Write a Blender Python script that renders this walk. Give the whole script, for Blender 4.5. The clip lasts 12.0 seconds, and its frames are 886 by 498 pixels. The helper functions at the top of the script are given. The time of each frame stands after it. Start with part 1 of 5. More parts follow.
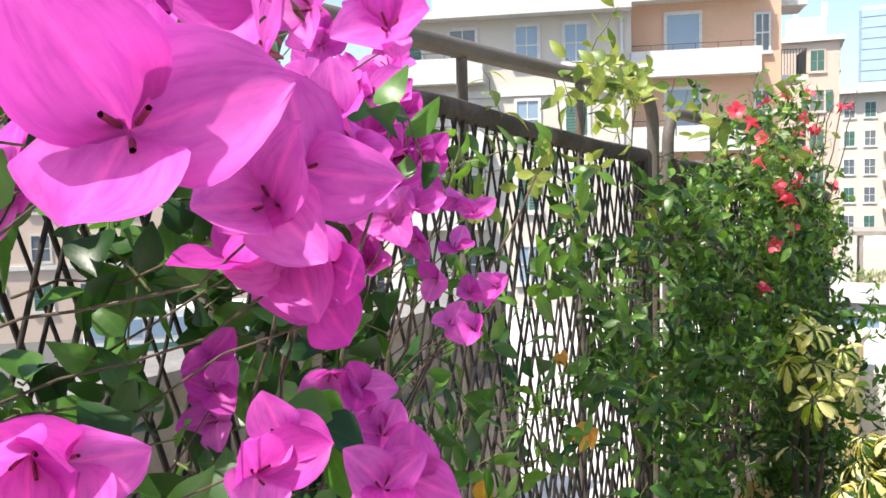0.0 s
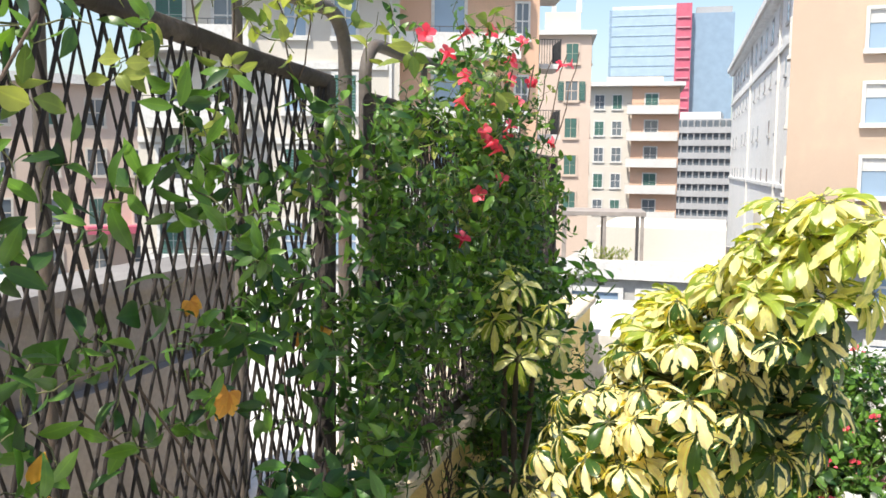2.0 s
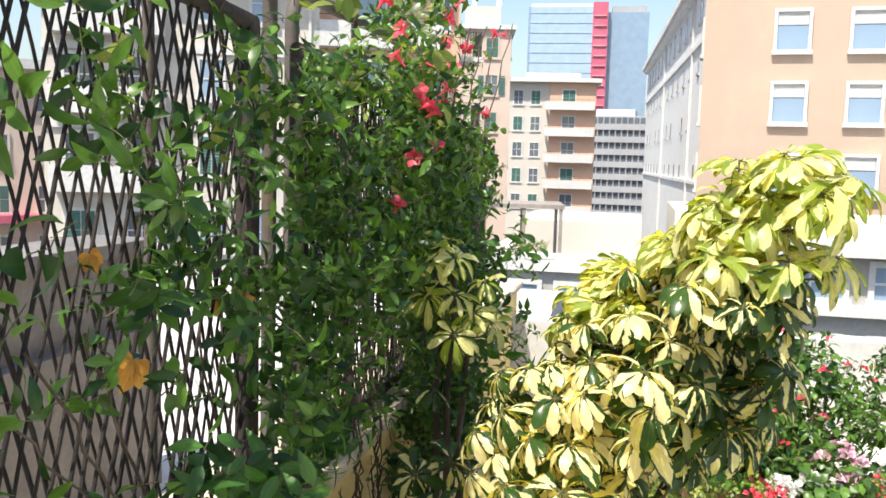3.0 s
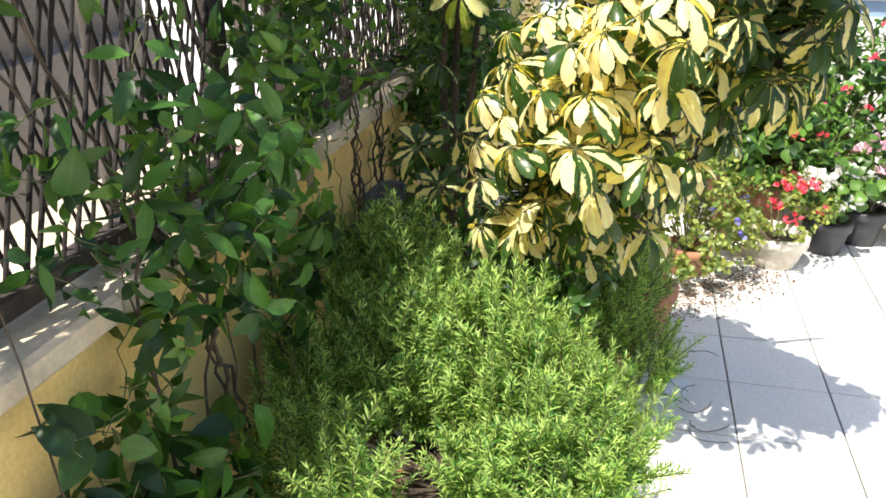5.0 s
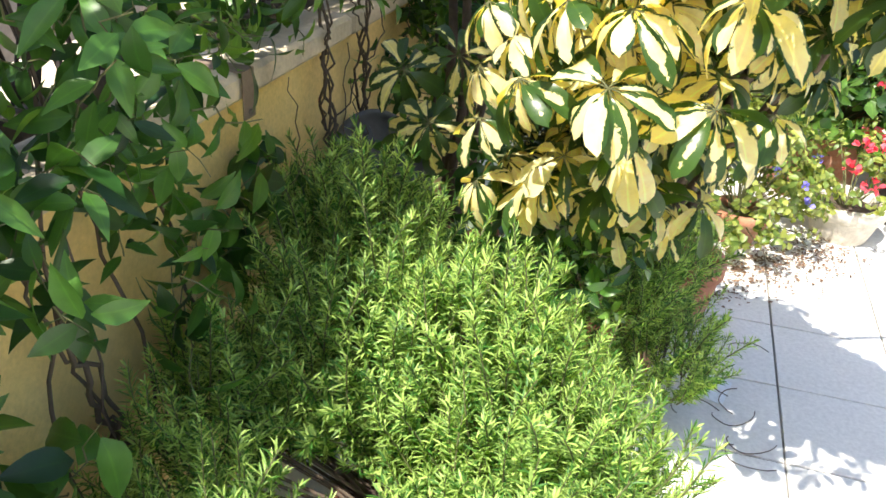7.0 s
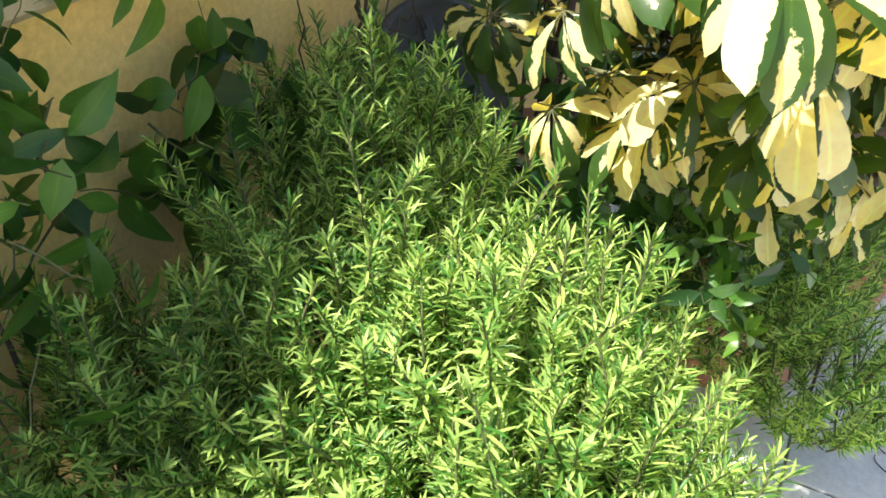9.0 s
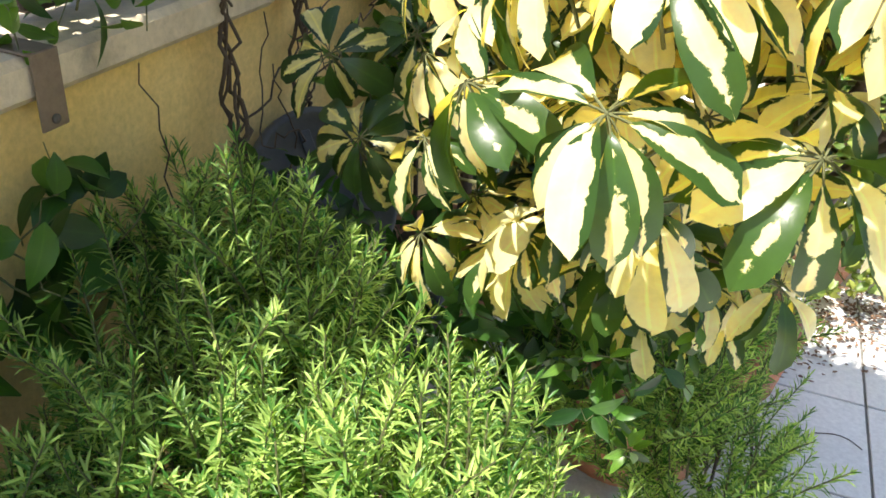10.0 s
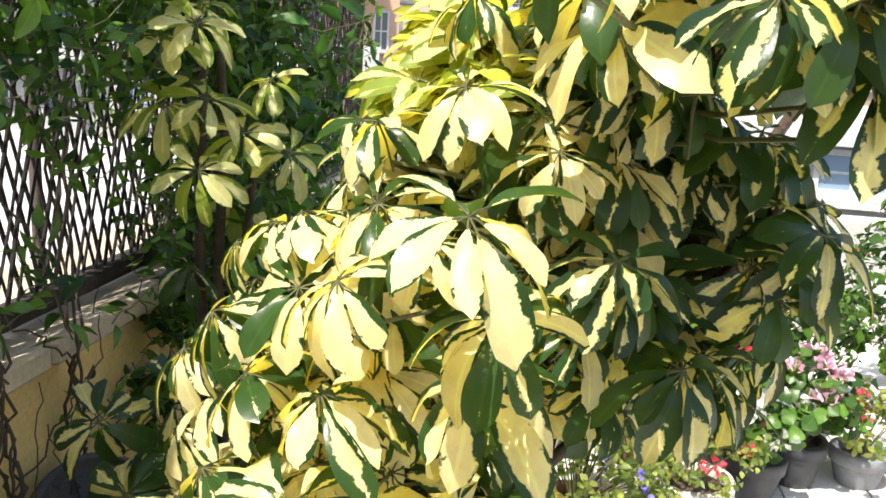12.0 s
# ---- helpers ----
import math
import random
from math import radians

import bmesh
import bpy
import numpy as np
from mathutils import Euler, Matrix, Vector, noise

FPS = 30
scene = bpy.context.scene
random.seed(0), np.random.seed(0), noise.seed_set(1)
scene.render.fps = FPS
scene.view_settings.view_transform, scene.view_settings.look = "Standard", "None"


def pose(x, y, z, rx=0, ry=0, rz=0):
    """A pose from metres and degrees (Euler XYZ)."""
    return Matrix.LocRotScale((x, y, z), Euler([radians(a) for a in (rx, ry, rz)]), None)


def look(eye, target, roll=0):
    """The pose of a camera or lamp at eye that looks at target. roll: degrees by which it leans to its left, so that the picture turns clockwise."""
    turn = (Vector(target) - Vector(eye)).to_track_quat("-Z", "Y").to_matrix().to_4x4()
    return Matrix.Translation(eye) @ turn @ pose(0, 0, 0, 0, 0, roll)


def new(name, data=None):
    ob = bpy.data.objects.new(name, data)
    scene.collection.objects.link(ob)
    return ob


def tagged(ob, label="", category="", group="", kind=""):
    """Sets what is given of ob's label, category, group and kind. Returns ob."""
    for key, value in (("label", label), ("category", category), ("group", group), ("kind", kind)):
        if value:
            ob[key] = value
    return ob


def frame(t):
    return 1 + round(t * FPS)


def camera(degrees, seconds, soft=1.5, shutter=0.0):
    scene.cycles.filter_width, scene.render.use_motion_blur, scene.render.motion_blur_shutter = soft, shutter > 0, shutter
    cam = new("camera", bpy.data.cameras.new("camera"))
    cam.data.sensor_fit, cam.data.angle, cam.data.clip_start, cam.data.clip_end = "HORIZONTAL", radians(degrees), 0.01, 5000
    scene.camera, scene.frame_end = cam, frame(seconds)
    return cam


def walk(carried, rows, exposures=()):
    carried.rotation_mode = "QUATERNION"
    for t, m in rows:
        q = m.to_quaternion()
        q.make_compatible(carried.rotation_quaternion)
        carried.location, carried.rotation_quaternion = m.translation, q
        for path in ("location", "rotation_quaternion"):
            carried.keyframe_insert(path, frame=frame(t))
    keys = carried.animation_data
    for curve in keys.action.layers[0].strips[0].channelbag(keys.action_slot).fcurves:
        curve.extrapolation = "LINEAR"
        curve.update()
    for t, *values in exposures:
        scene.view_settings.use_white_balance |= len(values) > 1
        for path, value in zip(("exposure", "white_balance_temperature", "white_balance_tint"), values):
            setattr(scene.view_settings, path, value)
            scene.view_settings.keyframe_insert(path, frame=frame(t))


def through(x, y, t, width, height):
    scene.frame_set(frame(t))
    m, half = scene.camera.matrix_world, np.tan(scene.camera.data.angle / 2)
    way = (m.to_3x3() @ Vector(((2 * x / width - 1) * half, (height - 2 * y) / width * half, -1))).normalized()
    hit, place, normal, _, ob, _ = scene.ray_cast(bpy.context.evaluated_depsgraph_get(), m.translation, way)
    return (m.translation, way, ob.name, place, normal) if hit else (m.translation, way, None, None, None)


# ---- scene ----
cam = camera(54.1, 12.0, soft=1.6)
METRES, EYE, TILT, LEAN, TURN = 2.2, 1.68, -1.3, 0.0, 32.8
ROWS = [
    (0.0, 0.0, 0.0, 0.0, -0.06, -2.74, 1.23),
    (0.5, 0.0218, 0.0246, -0.0125, -4.91, -2.72, 1.42),
    (1.0, 0.0534, 0.0559, -0.0251, -9.71, -3.03, 1.14),
    (1.5, 0.0856, 0.0796, -0.0356, -12.63, -3.59, 0.5),
    (2.0, 0.1144, 0.1146, -0.0458, -14.96, -4.28, -0.27),
    (2.5, 0.1201, 0.1514, -0.0608, -17.77, -4.27, -0.72),
    (3.0, 0.118, 0.1853, -0.0794, -20.28, -4.66, -1.06),
    (3.5, 0.1179, 0.2085, -0.1119, -21.61, -8.12, -0.54),
    (5.5, 0.1965, 0.2901, -0.1859, -17.49, -24.72, -0.36),
    (6.0, 0.2185, 0.335, -0.1961, -17.23, -25.88, -1.47),
    (6.5, 0.2433, 0.3876, -0.2092, -16.9, -26.45, -2.62),
    (8.5, 0.3578, 0.5864, -0.2839, -5.89, -32.47, -3.01),
    (9.0, 0.3696, 0.6279, -0.2976, -4.64, -34.1, -3.08),
    (9.5, 0.3845, 0.6504, -0.2911, -5.46, -33.73, -3.31),
    (10.0, 0.3977, 0.6471, -0.2783, -10.12, -29.25, -3.14),
    (10.5, 0.404, 0.6367, -0.2571, -15.75, -24.67, -3.57),
    (11.0, 0.4035, 0.6127, -0.2336, -20.87, -19.5, -3.84),
    (11.5, 0.4058, 0.5862, -0.214, -23.02, -15.32, -3.44),
    (12.0, 0.4095, 0.5614, -0.1901, -23.62, -12.2, -2.71),
]
walk(cam, [(t, pose(0, 0, EYE, TILT, LEAN, TURN) @ pose(METRES * x, METRES * y, METRES * z, 90 + pitch, roll, yaw)) for t, x, y, z, yaw, pitch, roll in ROWS],
     exposures=[(0.0, 0.9), (1.5, 0.76), (3.5, 0.68), (5.5, 1.02), (6.5, 1.2), (8.5, 1.34), (9.5, 1.3), (10.0, 1.2), (10.5, 1.02), (11.0, 0.66), (11.5, 0.68), (12.0, 0.74)])

# ---- light ----
world = bpy.data.worlds.new("sky")
scene.world = world
world.use_nodes = True
wn = world.node_tree
sky = wn.nodes.new("ShaderNodeTexSky")
sky.sky_type, sky.sun_disc = "NISHITA", False
SUN_EL, SUN_AZ = 61.0, 201.0  # azimuth of the sun seen from the place, clockwise from +y
sky.sun_elevation, sky.sun_rotation = radians(SUN_EL), radians(SUN_AZ)
sky.air_density, sky.dust_density = 1.2, 2.0
wn.nodes["Background"].inputs["Strength"].default_value = 0.135
wn.links.new(sky.outputs["Color"], wn.nodes["Background"].inputs["Color"])
sun_data = bpy.data.lights.new("sun", "SUN")
sun_data.energy, sun_data.angle, sun_data.color = 4.9, radians(0.53), (1.0, 0.94, 0.83)
sun = new("sun", sun_data)
toward = Vector((math.sin(radians(SUN_AZ)) * math.cos(radians(SUN_EL)), math.cos(radians(SUN_AZ)) * math.cos(radians(SUN_EL)), math.sin(radians(SUN_EL))))
sun.matrix_world = look(tuple(toward * 30), (0, 0, 0))


# ---- materials ----
def nodes_of(name):
    m = bpy.data.materials.new(name)
    m.use_nodes = True
    t = m.node_tree
    return m, t, t.nodes["Principled BSDF"]


def noise_node(t, scale, detail=4.0, rough=0.6, space="Object"):
    tc = t.nodes.new("ShaderNodeTexCoord")
    n = t.nodes.new("ShaderNodeTexNoise")
    n.inputs["Scale"].default_value, n.inputs["Detail"].default_value, n.inputs["Roughness"].default_value = scale, detail, rough
    t.links.new(tc.outputs[space], n.inputs["Vector"])
    return n


def ramp_node(t, source, stops):
    r = t.nodes.new("ShaderNodeValToRGB")
    while len(r.color_ramp.elements) < len(stops):
        r.color_ramp.elements.new(0.5)
    for e, (p, c) in zip(r.color_ramp.elements, stops):
        e.position, e.color = p, (*c, 1)
    t.links.new(source, r.inputs["Fac"])
    return r


def mixed(t, fac, a, b, mode="MIX"):
    n = t.nodes.new("ShaderNodeMix")
    n.data_type, n.blend_type = "RGBA", mode
    for socket, value in ((n.inputs[0], fac), (n.inputs[6], a), (n.inputs[7], b)):
        if isinstance(value, bpy.types.NodeSocket):
            t.links.new(value, socket)
        elif isinstance(value, tuple):
            socket.default_value = (*value, 1)
        else:
            socket.default_value = value
    return n.outputs[2]


def surface(name, c1, c2, rough=0.8, scale=3.0, fine=60.0, bump=0.3, metal=0.0, stain=None, stain_scale=1.2, vary=0.0):
    """Two-scale varied surface with fine relief."""
    m, t, p = nodes_of(name)
    big = noise_node(t, scale, 5.0, 0.65)
    col = ramp_node(t, big.outputs["Fac"], [(0.3, c1), (0.7, c2)]).outputs["Color"]
    small = noise_node(t, fine, 3.0, 0.7)
    grain = ramp_node(t, small.outputs["Fac"], [(0.25, (0.82, 0.82, 0.82)), (0.75, (1.1, 1.1, 1.1))]).outputs["Color"]
    col = mixed(t, 1.0, col, grain, "MULTIPLY")
    if stain:
        s = noise_node(t, stain_scale, 8.0, 0.75)
        f = ramp_node(t, s.outputs["Fac"], [(0.52, (0, 0, 0)), (0.72, (0.8, 0.8, 0.8))]).outputs["Color"]
        col = mixed(t, f, col, stain)
    if vary:
        info = t.nodes.new("ShaderNodeObjectInfo")
        f = ramp_node(t, info.outputs["Random"], [(0.0, (1 - vary,) * 3), (1.0, (1 + vary,) * 3)]).outputs["Color"]
        col = mixed(t, 1.0, col, f, "MULTIPLY")
    t.links.new(col, p.inputs["Base Color"])
    p.inputs["Roughness"].default_value, p.inputs["Metallic"].default_value = rough, metal
    b = t.nodes.new("ShaderNodeBump")
    b.inputs["Strength"].default_value, b.inputs["Distance"].default_value = bump, 0.004
    t.links.new(small.outputs["Fac"], b.inputs["Height"])
    t.links.new(b.outputs["Normal"], p.inputs["Normal"])
    return m


def leafy(name, dark, light, glow, through=0.45, gloss=0.35, variegated=None, veins=False, green=0.0):
    """A thin leaf: gloss on top, light passing through; colour varies leaf by leaf."""
    m, t, p = nodes_of(name)
    geo = t.nodes.new("ShaderNodeNewGeometry")
    info = t.nodes.new("ShaderNodeObjectInfo")
    mix = t.nodes.new("ShaderNodeMath")
    mix.operation = "ADD"
    t.links.new(geo.outputs["Random Per Island"], mix.inputs[0])
    t.links.new(info.outputs["Random"], mix.inputs[1])
    half = t.nodes.new("ShaderNodeMath")
    half.operation = "FRACT"
    t.links.new(mix.outputs[0], half.inputs[0])
    col = ramp_node(t, half.outputs[0], [(0.15, dark), (0.85, light)]).outputs["Color"]
    tc = t.nodes.new("ShaderNodeTexCoord")
    shift = t.nodes.new("ShaderNodeVectorMath")
    shift.operation = "MULTIPLY_ADD"
    shift.inputs[1].default_value = (3.7, 5.1, 4.3)
    t.links.new(half.outputs[0], shift.inputs[0])
    t.links.new(tc.outputs["Object"], shift.inputs[2])
    uv = t.nodes.new("ShaderNodeUVMap")
    sep = t.nodes.new("ShaderNodeSeparateXYZ")
    t.links.new(uv.outputs["UV"], sep.inputs[0])
    # side of the midrib, 0 at the rib and 1 at the rim
    dist = t.nodes.new("ShaderNodeMath")
    dist.operation = "SUBTRACT"
    dist.inputs[1].default_value = 0.5
    t.links.new(sep.outputs["X"], dist.inputs[0])
    ab = t.nodes.new("ShaderNodeMath")
    ab.operation = "ABSOLUTE"
    t.links.new(dist.outputs[0], ab.inputs[0])
    if variegated:
        def calc(op, a, c, e=0.0):
            q = t.nodes.new("ShaderNodeMath")
            q.operation = op
            for s, val in zip(q.inputs, (a, c, e)):
                if isinstance(val, bpy.types.NodeSocket):
                    t.links.new(val, s)
                else:
                    s.default_value = val
            return q.outputs[0]

        n = noise_node(t, 30.0, 6.0, 0.7)
        n2 = noise_node(t, 22.0, 2.0, 0.5)
        for q in (n, n2):
            t.links.new(shift.outputs[0], q.inputs["Vector"])
        lean = calc("MULTIPLY_ADD", calc("FRACT", calc("MULTIPLY", half.outputs[0], 7.31), 0.0), 2.0, -1.0)
        reach = calc("ADD", calc("MULTIPLY", ab.outputs[0], 1.15), calc("MULTIPLY", calc("MULTIPLY", dist.outputs[0], lean), 0.50))
        rag = calc("MULTIPLY_ADD", n.outputs["Fac"], 1.15, -0.575)
        amount = calc("MULTIPLY_ADD", calc("POWER", half.outputs[0], 2.0), 0.85, -0.15 + green)
        blotch = calc("MULTIPLY_ADD", n2.outputs["Fac"], 1.1, -0.55)
        total = calc("ADD", calc("ADD", calc("ADD", reach, rag), amount), blotch)
        edge = ramp_node(t, total, [(0.47, (0, 0, 0)), (0.52, (1, 1, 1))]).outputs["Color"]
        ycol = ramp_node(t, n2.outputs["Fac"], [(0.3, variegated[0]), (0.7, variegated[1])]).outputs["Color"]
        col = mixed(t, edge, ycol, col)
    rib = ramp_node(t, ab.outputs[0], [(0.0, (1.25, 1.25, 1.1)), (0.07, (1, 1, 1))]).outputs["Color"]
    col = mixed(t, 1.0, col, rib, "MULTIPLY")
    mott = noise_node(t, 45.0, 4.0, 0.6)
    if veins:
        stretch = t.nodes.new("ShaderNodeVectorMath")
        stretch.operation = "MULTIPLY"
        stretch.inputs[1].default_value = (16.0, 3.0, 1.0)
        t.links.new(uv.outputs["UV"], stretch.inputs[0])
        vn = t.nodes.new("ShaderNodeTexNoise")
        vn.inputs["Scale"].default_value, vn.inputs["Detail"].default_value, vn.inputs["Distortion"].default_value = 1.0, 3.0, 0.6
        t.links.new(stretch.outputs[0], vn.inputs["Vector"])
        col = mixed(t, 1.0, col, ramp_node(t, vn.outputs["Fac"], [(0.35, (0.9, 0.76, 0.92)), (0.5, (1.0, 1.0, 1.0)), (0.68, (1.06, 1.15, 1.05))]).outputs["Color"], "MULTIPLY")
    col = mixed(t, 1.0, col, ramp_node(t, mott.outputs["Fac"], [(0.3, (0.85, 0.85, 0.85)), (0.7, (1.12, 1.12, 1.12))]).outputs["Color"], "MULTIPLY")
    t.links.new(col, p.inputs["Base Color"])
    p.inputs["Roughness"].default_value = gloss
    p.inputs["Specular IOR Level"].default_value = 0.45
    b = t.nodes.new("ShaderNodeBump")
    b.inputs["Strength"].default_value, b.inputs["Distance"].default_value = 0.25, 0.002
    t.links.new(mott.outputs["Fac"], b.inputs["Height"])
    t.links.new(b.outputs["Normal"], p.inputs["Normal"])
    tr = t.nodes.new("ShaderNodeBsdfTranslucent")
    t.links.new(mixed(t, 1.0, col, glow, "MULTIPLY"), tr.inputs["Color"])
    ms = t.nodes.new("ShaderNodeMixShader")
    ms.inputs[0].default_value = through
    t.links.new(p.outputs[0], ms.inputs[1])
    t.links.new(tr.outputs[0], ms.inputs[2])
    t.links.new(ms.outputs[0], t.nodes["Material Output"].inputs["Surface"])
    return m


def glassy(name, tint, rough=0.06):
    m, t, p = nodes_of(name)
    n = noise_node(t, 0.6, 2.0, 0.5)
    t.links.new(ramp_node(t, n.outputs["Fac"], [(0.3, tuple(c * 0.88 for c in tint)), (0.7, tint)]).outputs["Color"], p.inputs["Base Color"])
    p.inputs["Roughness"].default_value, p.inputs["Specular IOR Level"].default_value = rough, 0.8
    return m


M_TILE = surface("terrace_tile", (0.66, 0.65, 0.62), (0.74, 0.73, 0.70), 0.62, 4.0, 90.0, 0.12, stain=(0.56, 0.54, 0.50), stain_scale=3.0, vary=0.04)
M_GROUT = surface("grout", (0.16, 0.15, 0.14), (0.26, 0.25, 0.23), 0.95, 6.0, 80.0, 0.3)
M_STUCCO = surface("ochre_stucco", (0.82, 0.58, 0.21), (0.87, 0.66, 0.29), 0.9, 2.2, 110.0, 0.25, stain=(0.68, 0.49, 0.21), stain_scale=1.4)
# stained stone, its tone also darkened to stand in for foliage shadow
M_COPING = surface("travertine", (0.52, 0.43, 0.31), (0.68, 0.58, 0.44), 0.75, 7.0, 70.0, 0.4, stain=(0.24, 0.21, 0.17), stain_scale=6.0, vary=0.06)
M_STICK = surface("willow", (0.012, 0.009, 0.008), (0.032, 0.022, 0.017), 0.8, 9.0, 120.0, 0.4, vary=0.35)
M_FRAMEWOOD = surface("weathered_wood", (0.024, 0.018, 0.015), (0.055, 0.042, 0.034), 0.85, 6.0, 90.0, 0.6, stain=(0.12, 0.10, 0.085), stain_scale=9.0)
M_IRON = surface("painted_iron", (0.07, 0.058, 0.048), (0.13, 0.11, 0.095), 0.7, 7.0, 90.0, 0.35, stain=(0.13, 0.08, 0.05), stain_scale=10.0)
M_BARK = surface("bark", (0.06, 0.042, 0.03), (0.13, 0.095, 0.07), 0.9, 12.0, 120.0, 0.7)
M_TWIG = surface("green_twig", (0.08, 0.09, 0.035), (0.16, 0.16, 0.065), 0.75, 12.0, 120.0, 0.4)
M_TERRA = surface("terracotta", (0.36, 0.15, 0.085), (0.48, 0.22, 0.13), 0.85, 5.0, 80.0, 0.35, stain=(0.5, 0.38, 0.3), stain_scale=7.0)
M_WHITEPOT = surface("cream_pot", (0.58, 0.54, 0.46), (0.7, 0.66, 0.58), 0.7, 5.0, 70.0, 0.25, stain=(0.4, 0.35, 0.28), stain_scale=6.0)
M_DARKPOT = surface("dark_plastic", (0.035, 0.037, 0.045), (0.06, 0.062, 0.07), 0.55, 5.0, 70.0, 0.15)
M_GREYPOT = surface("grey_pot", (0.18, 0.19, 0.21), (0.27, 0.28, 0.30), 0.7, 5.0, 70.0, 0.2)
M_SOIL = surface("soil", (0.05, 0.035, 0.025), (0.11, 0.08, 0.055), 0.95, 20.0, 130.0, 0.9)
M_DISC = surface("slate_plastic", (0.055, 0.058, 0.066), (0.10, 0.105, 0.115), 0.6, 5.0, 60.0, 0.15)
M_CONCRETE = surface("weathered_render", (0.15, 0.14, 0.135), (0.24, 0.225, 0.215), 0.9, 1.2, 40.0, 0.3, stain=(0.11, 0.1, 0.095), stain_scale=1.6)
M_ROOF = surface("pale_roofing", (0.50, 0.48, 0.46), (0.62, 0.60, 0.57), 0.9, 0.8, 20.0, 0.2, stain=(0.5, 0.48, 0.45))

M_WHITEPLASTIC = surface("pale_plastic", (0.66, 0.70, 0.74), (0.74, 0.77, 0.80), 0.35, 8.0, 60.0, 0.05)

L_SCHEF = leafy("variegated_leaf", (0.022, 0.055, 0.018), (0.05, 0.11, 0.026), (1.32, 1.12, 0.20), 0.48, 0.28, variegated=((0.85, 0.78, 0.38), (0.91, 0.87, 0.55)), green=0.03)
# young top leaves; sunlight passing through them is put into the lime colour
L_YOUNGLIT = leafy("young_backlit_leaf", (0.14, 0.22, 0.03), (0.30, 0.38, 0.06), (1.25, 1.2, 0.3), 0.50, 0.34, variegated=((0.66, 0.63, 0.24), (0.80, 0.77, 0.44)))
# greener older leaves; the crown's shade is also put into this darker colour
L_OLDERSHADE = leafy("older_shaded_leaf", (0.022, 0.05, 0.02), (0.045, 0.095, 0.026), (1.5, 1.4, 0.4), 0.36, 0.32, variegated=((0.70, 0.63, 0.26), (0.82, 0.76, 0.42)), green=0.30)
L_ROSE = leafy("rosemary_leaf", (0.055, 0.165, 0.026), (0.46, 0.61, 0.17), (1.2, 1.3, 0.6), 0.40, 0.42)
L_JASM = leafy("jasmine_leaf", (0.020, 0.060, 0.012), (0.12, 0.24, 0.035), (1.5, 1.5, 0.5), 0.34, 0.36)
L_JASD = leafy("dark_leaf", (0.015, 0.052, 0.012), (0.075, 0.185, 0.030), (1.4, 1.5, 0.5), 0.34, 0.38)
L_LIME = leafy("lime_leaf", (0.12, 0.19, 0.04), (0.36, 0.40, 0.10), (1.3, 1.3, 0.6), 0.45, 0.4)
L_DRY = leafy("autumn_leaf", (0.55, 0.24, 0.03), (0.65, 0.36, 0.05), (1.2, 1.0, 0.6), 0.4, 0.5)
L_LITTER = leafy("dead_leaf", (0.09, 0.05, 0.03), (0.22, 0.13, 0.08), (1.0, 0.9, 0.8), 0.08, 0.7)
L_BRACT = leafy("magenta_bract", (0.56, 0.055, 0.42), (0.74, 0.16, 0.62), (1.2, 1.0, 1.15), 0.5, 0.55, veins=True)
L_RED = leafy("red_petal", (0.75, 0.045, 0.09), (0.85, 0.14, 0.19), (1.2, 0.9, 0.9), 0.35, 0.45)
L_PINK = leafy("pink_petal", (0.78, 0.42, 0.55), (0.85, 0.60, 0.70), (1.1, 1.0, 1.0), 0.35, 0.5)
L_WHITE = leafy("white_petal", (0.80, 0.80, 0.78), (0.86, 0.86, 0.84), (1.0, 1.0, 1.0), 0.3, 0.5)
L_VIOLET = leafy("violet_petal", (0.14, 0.12, 0.55), (0.22, 0.2, 0.7), (1.0, 1.0, 1.1), 0.3, 0.5)


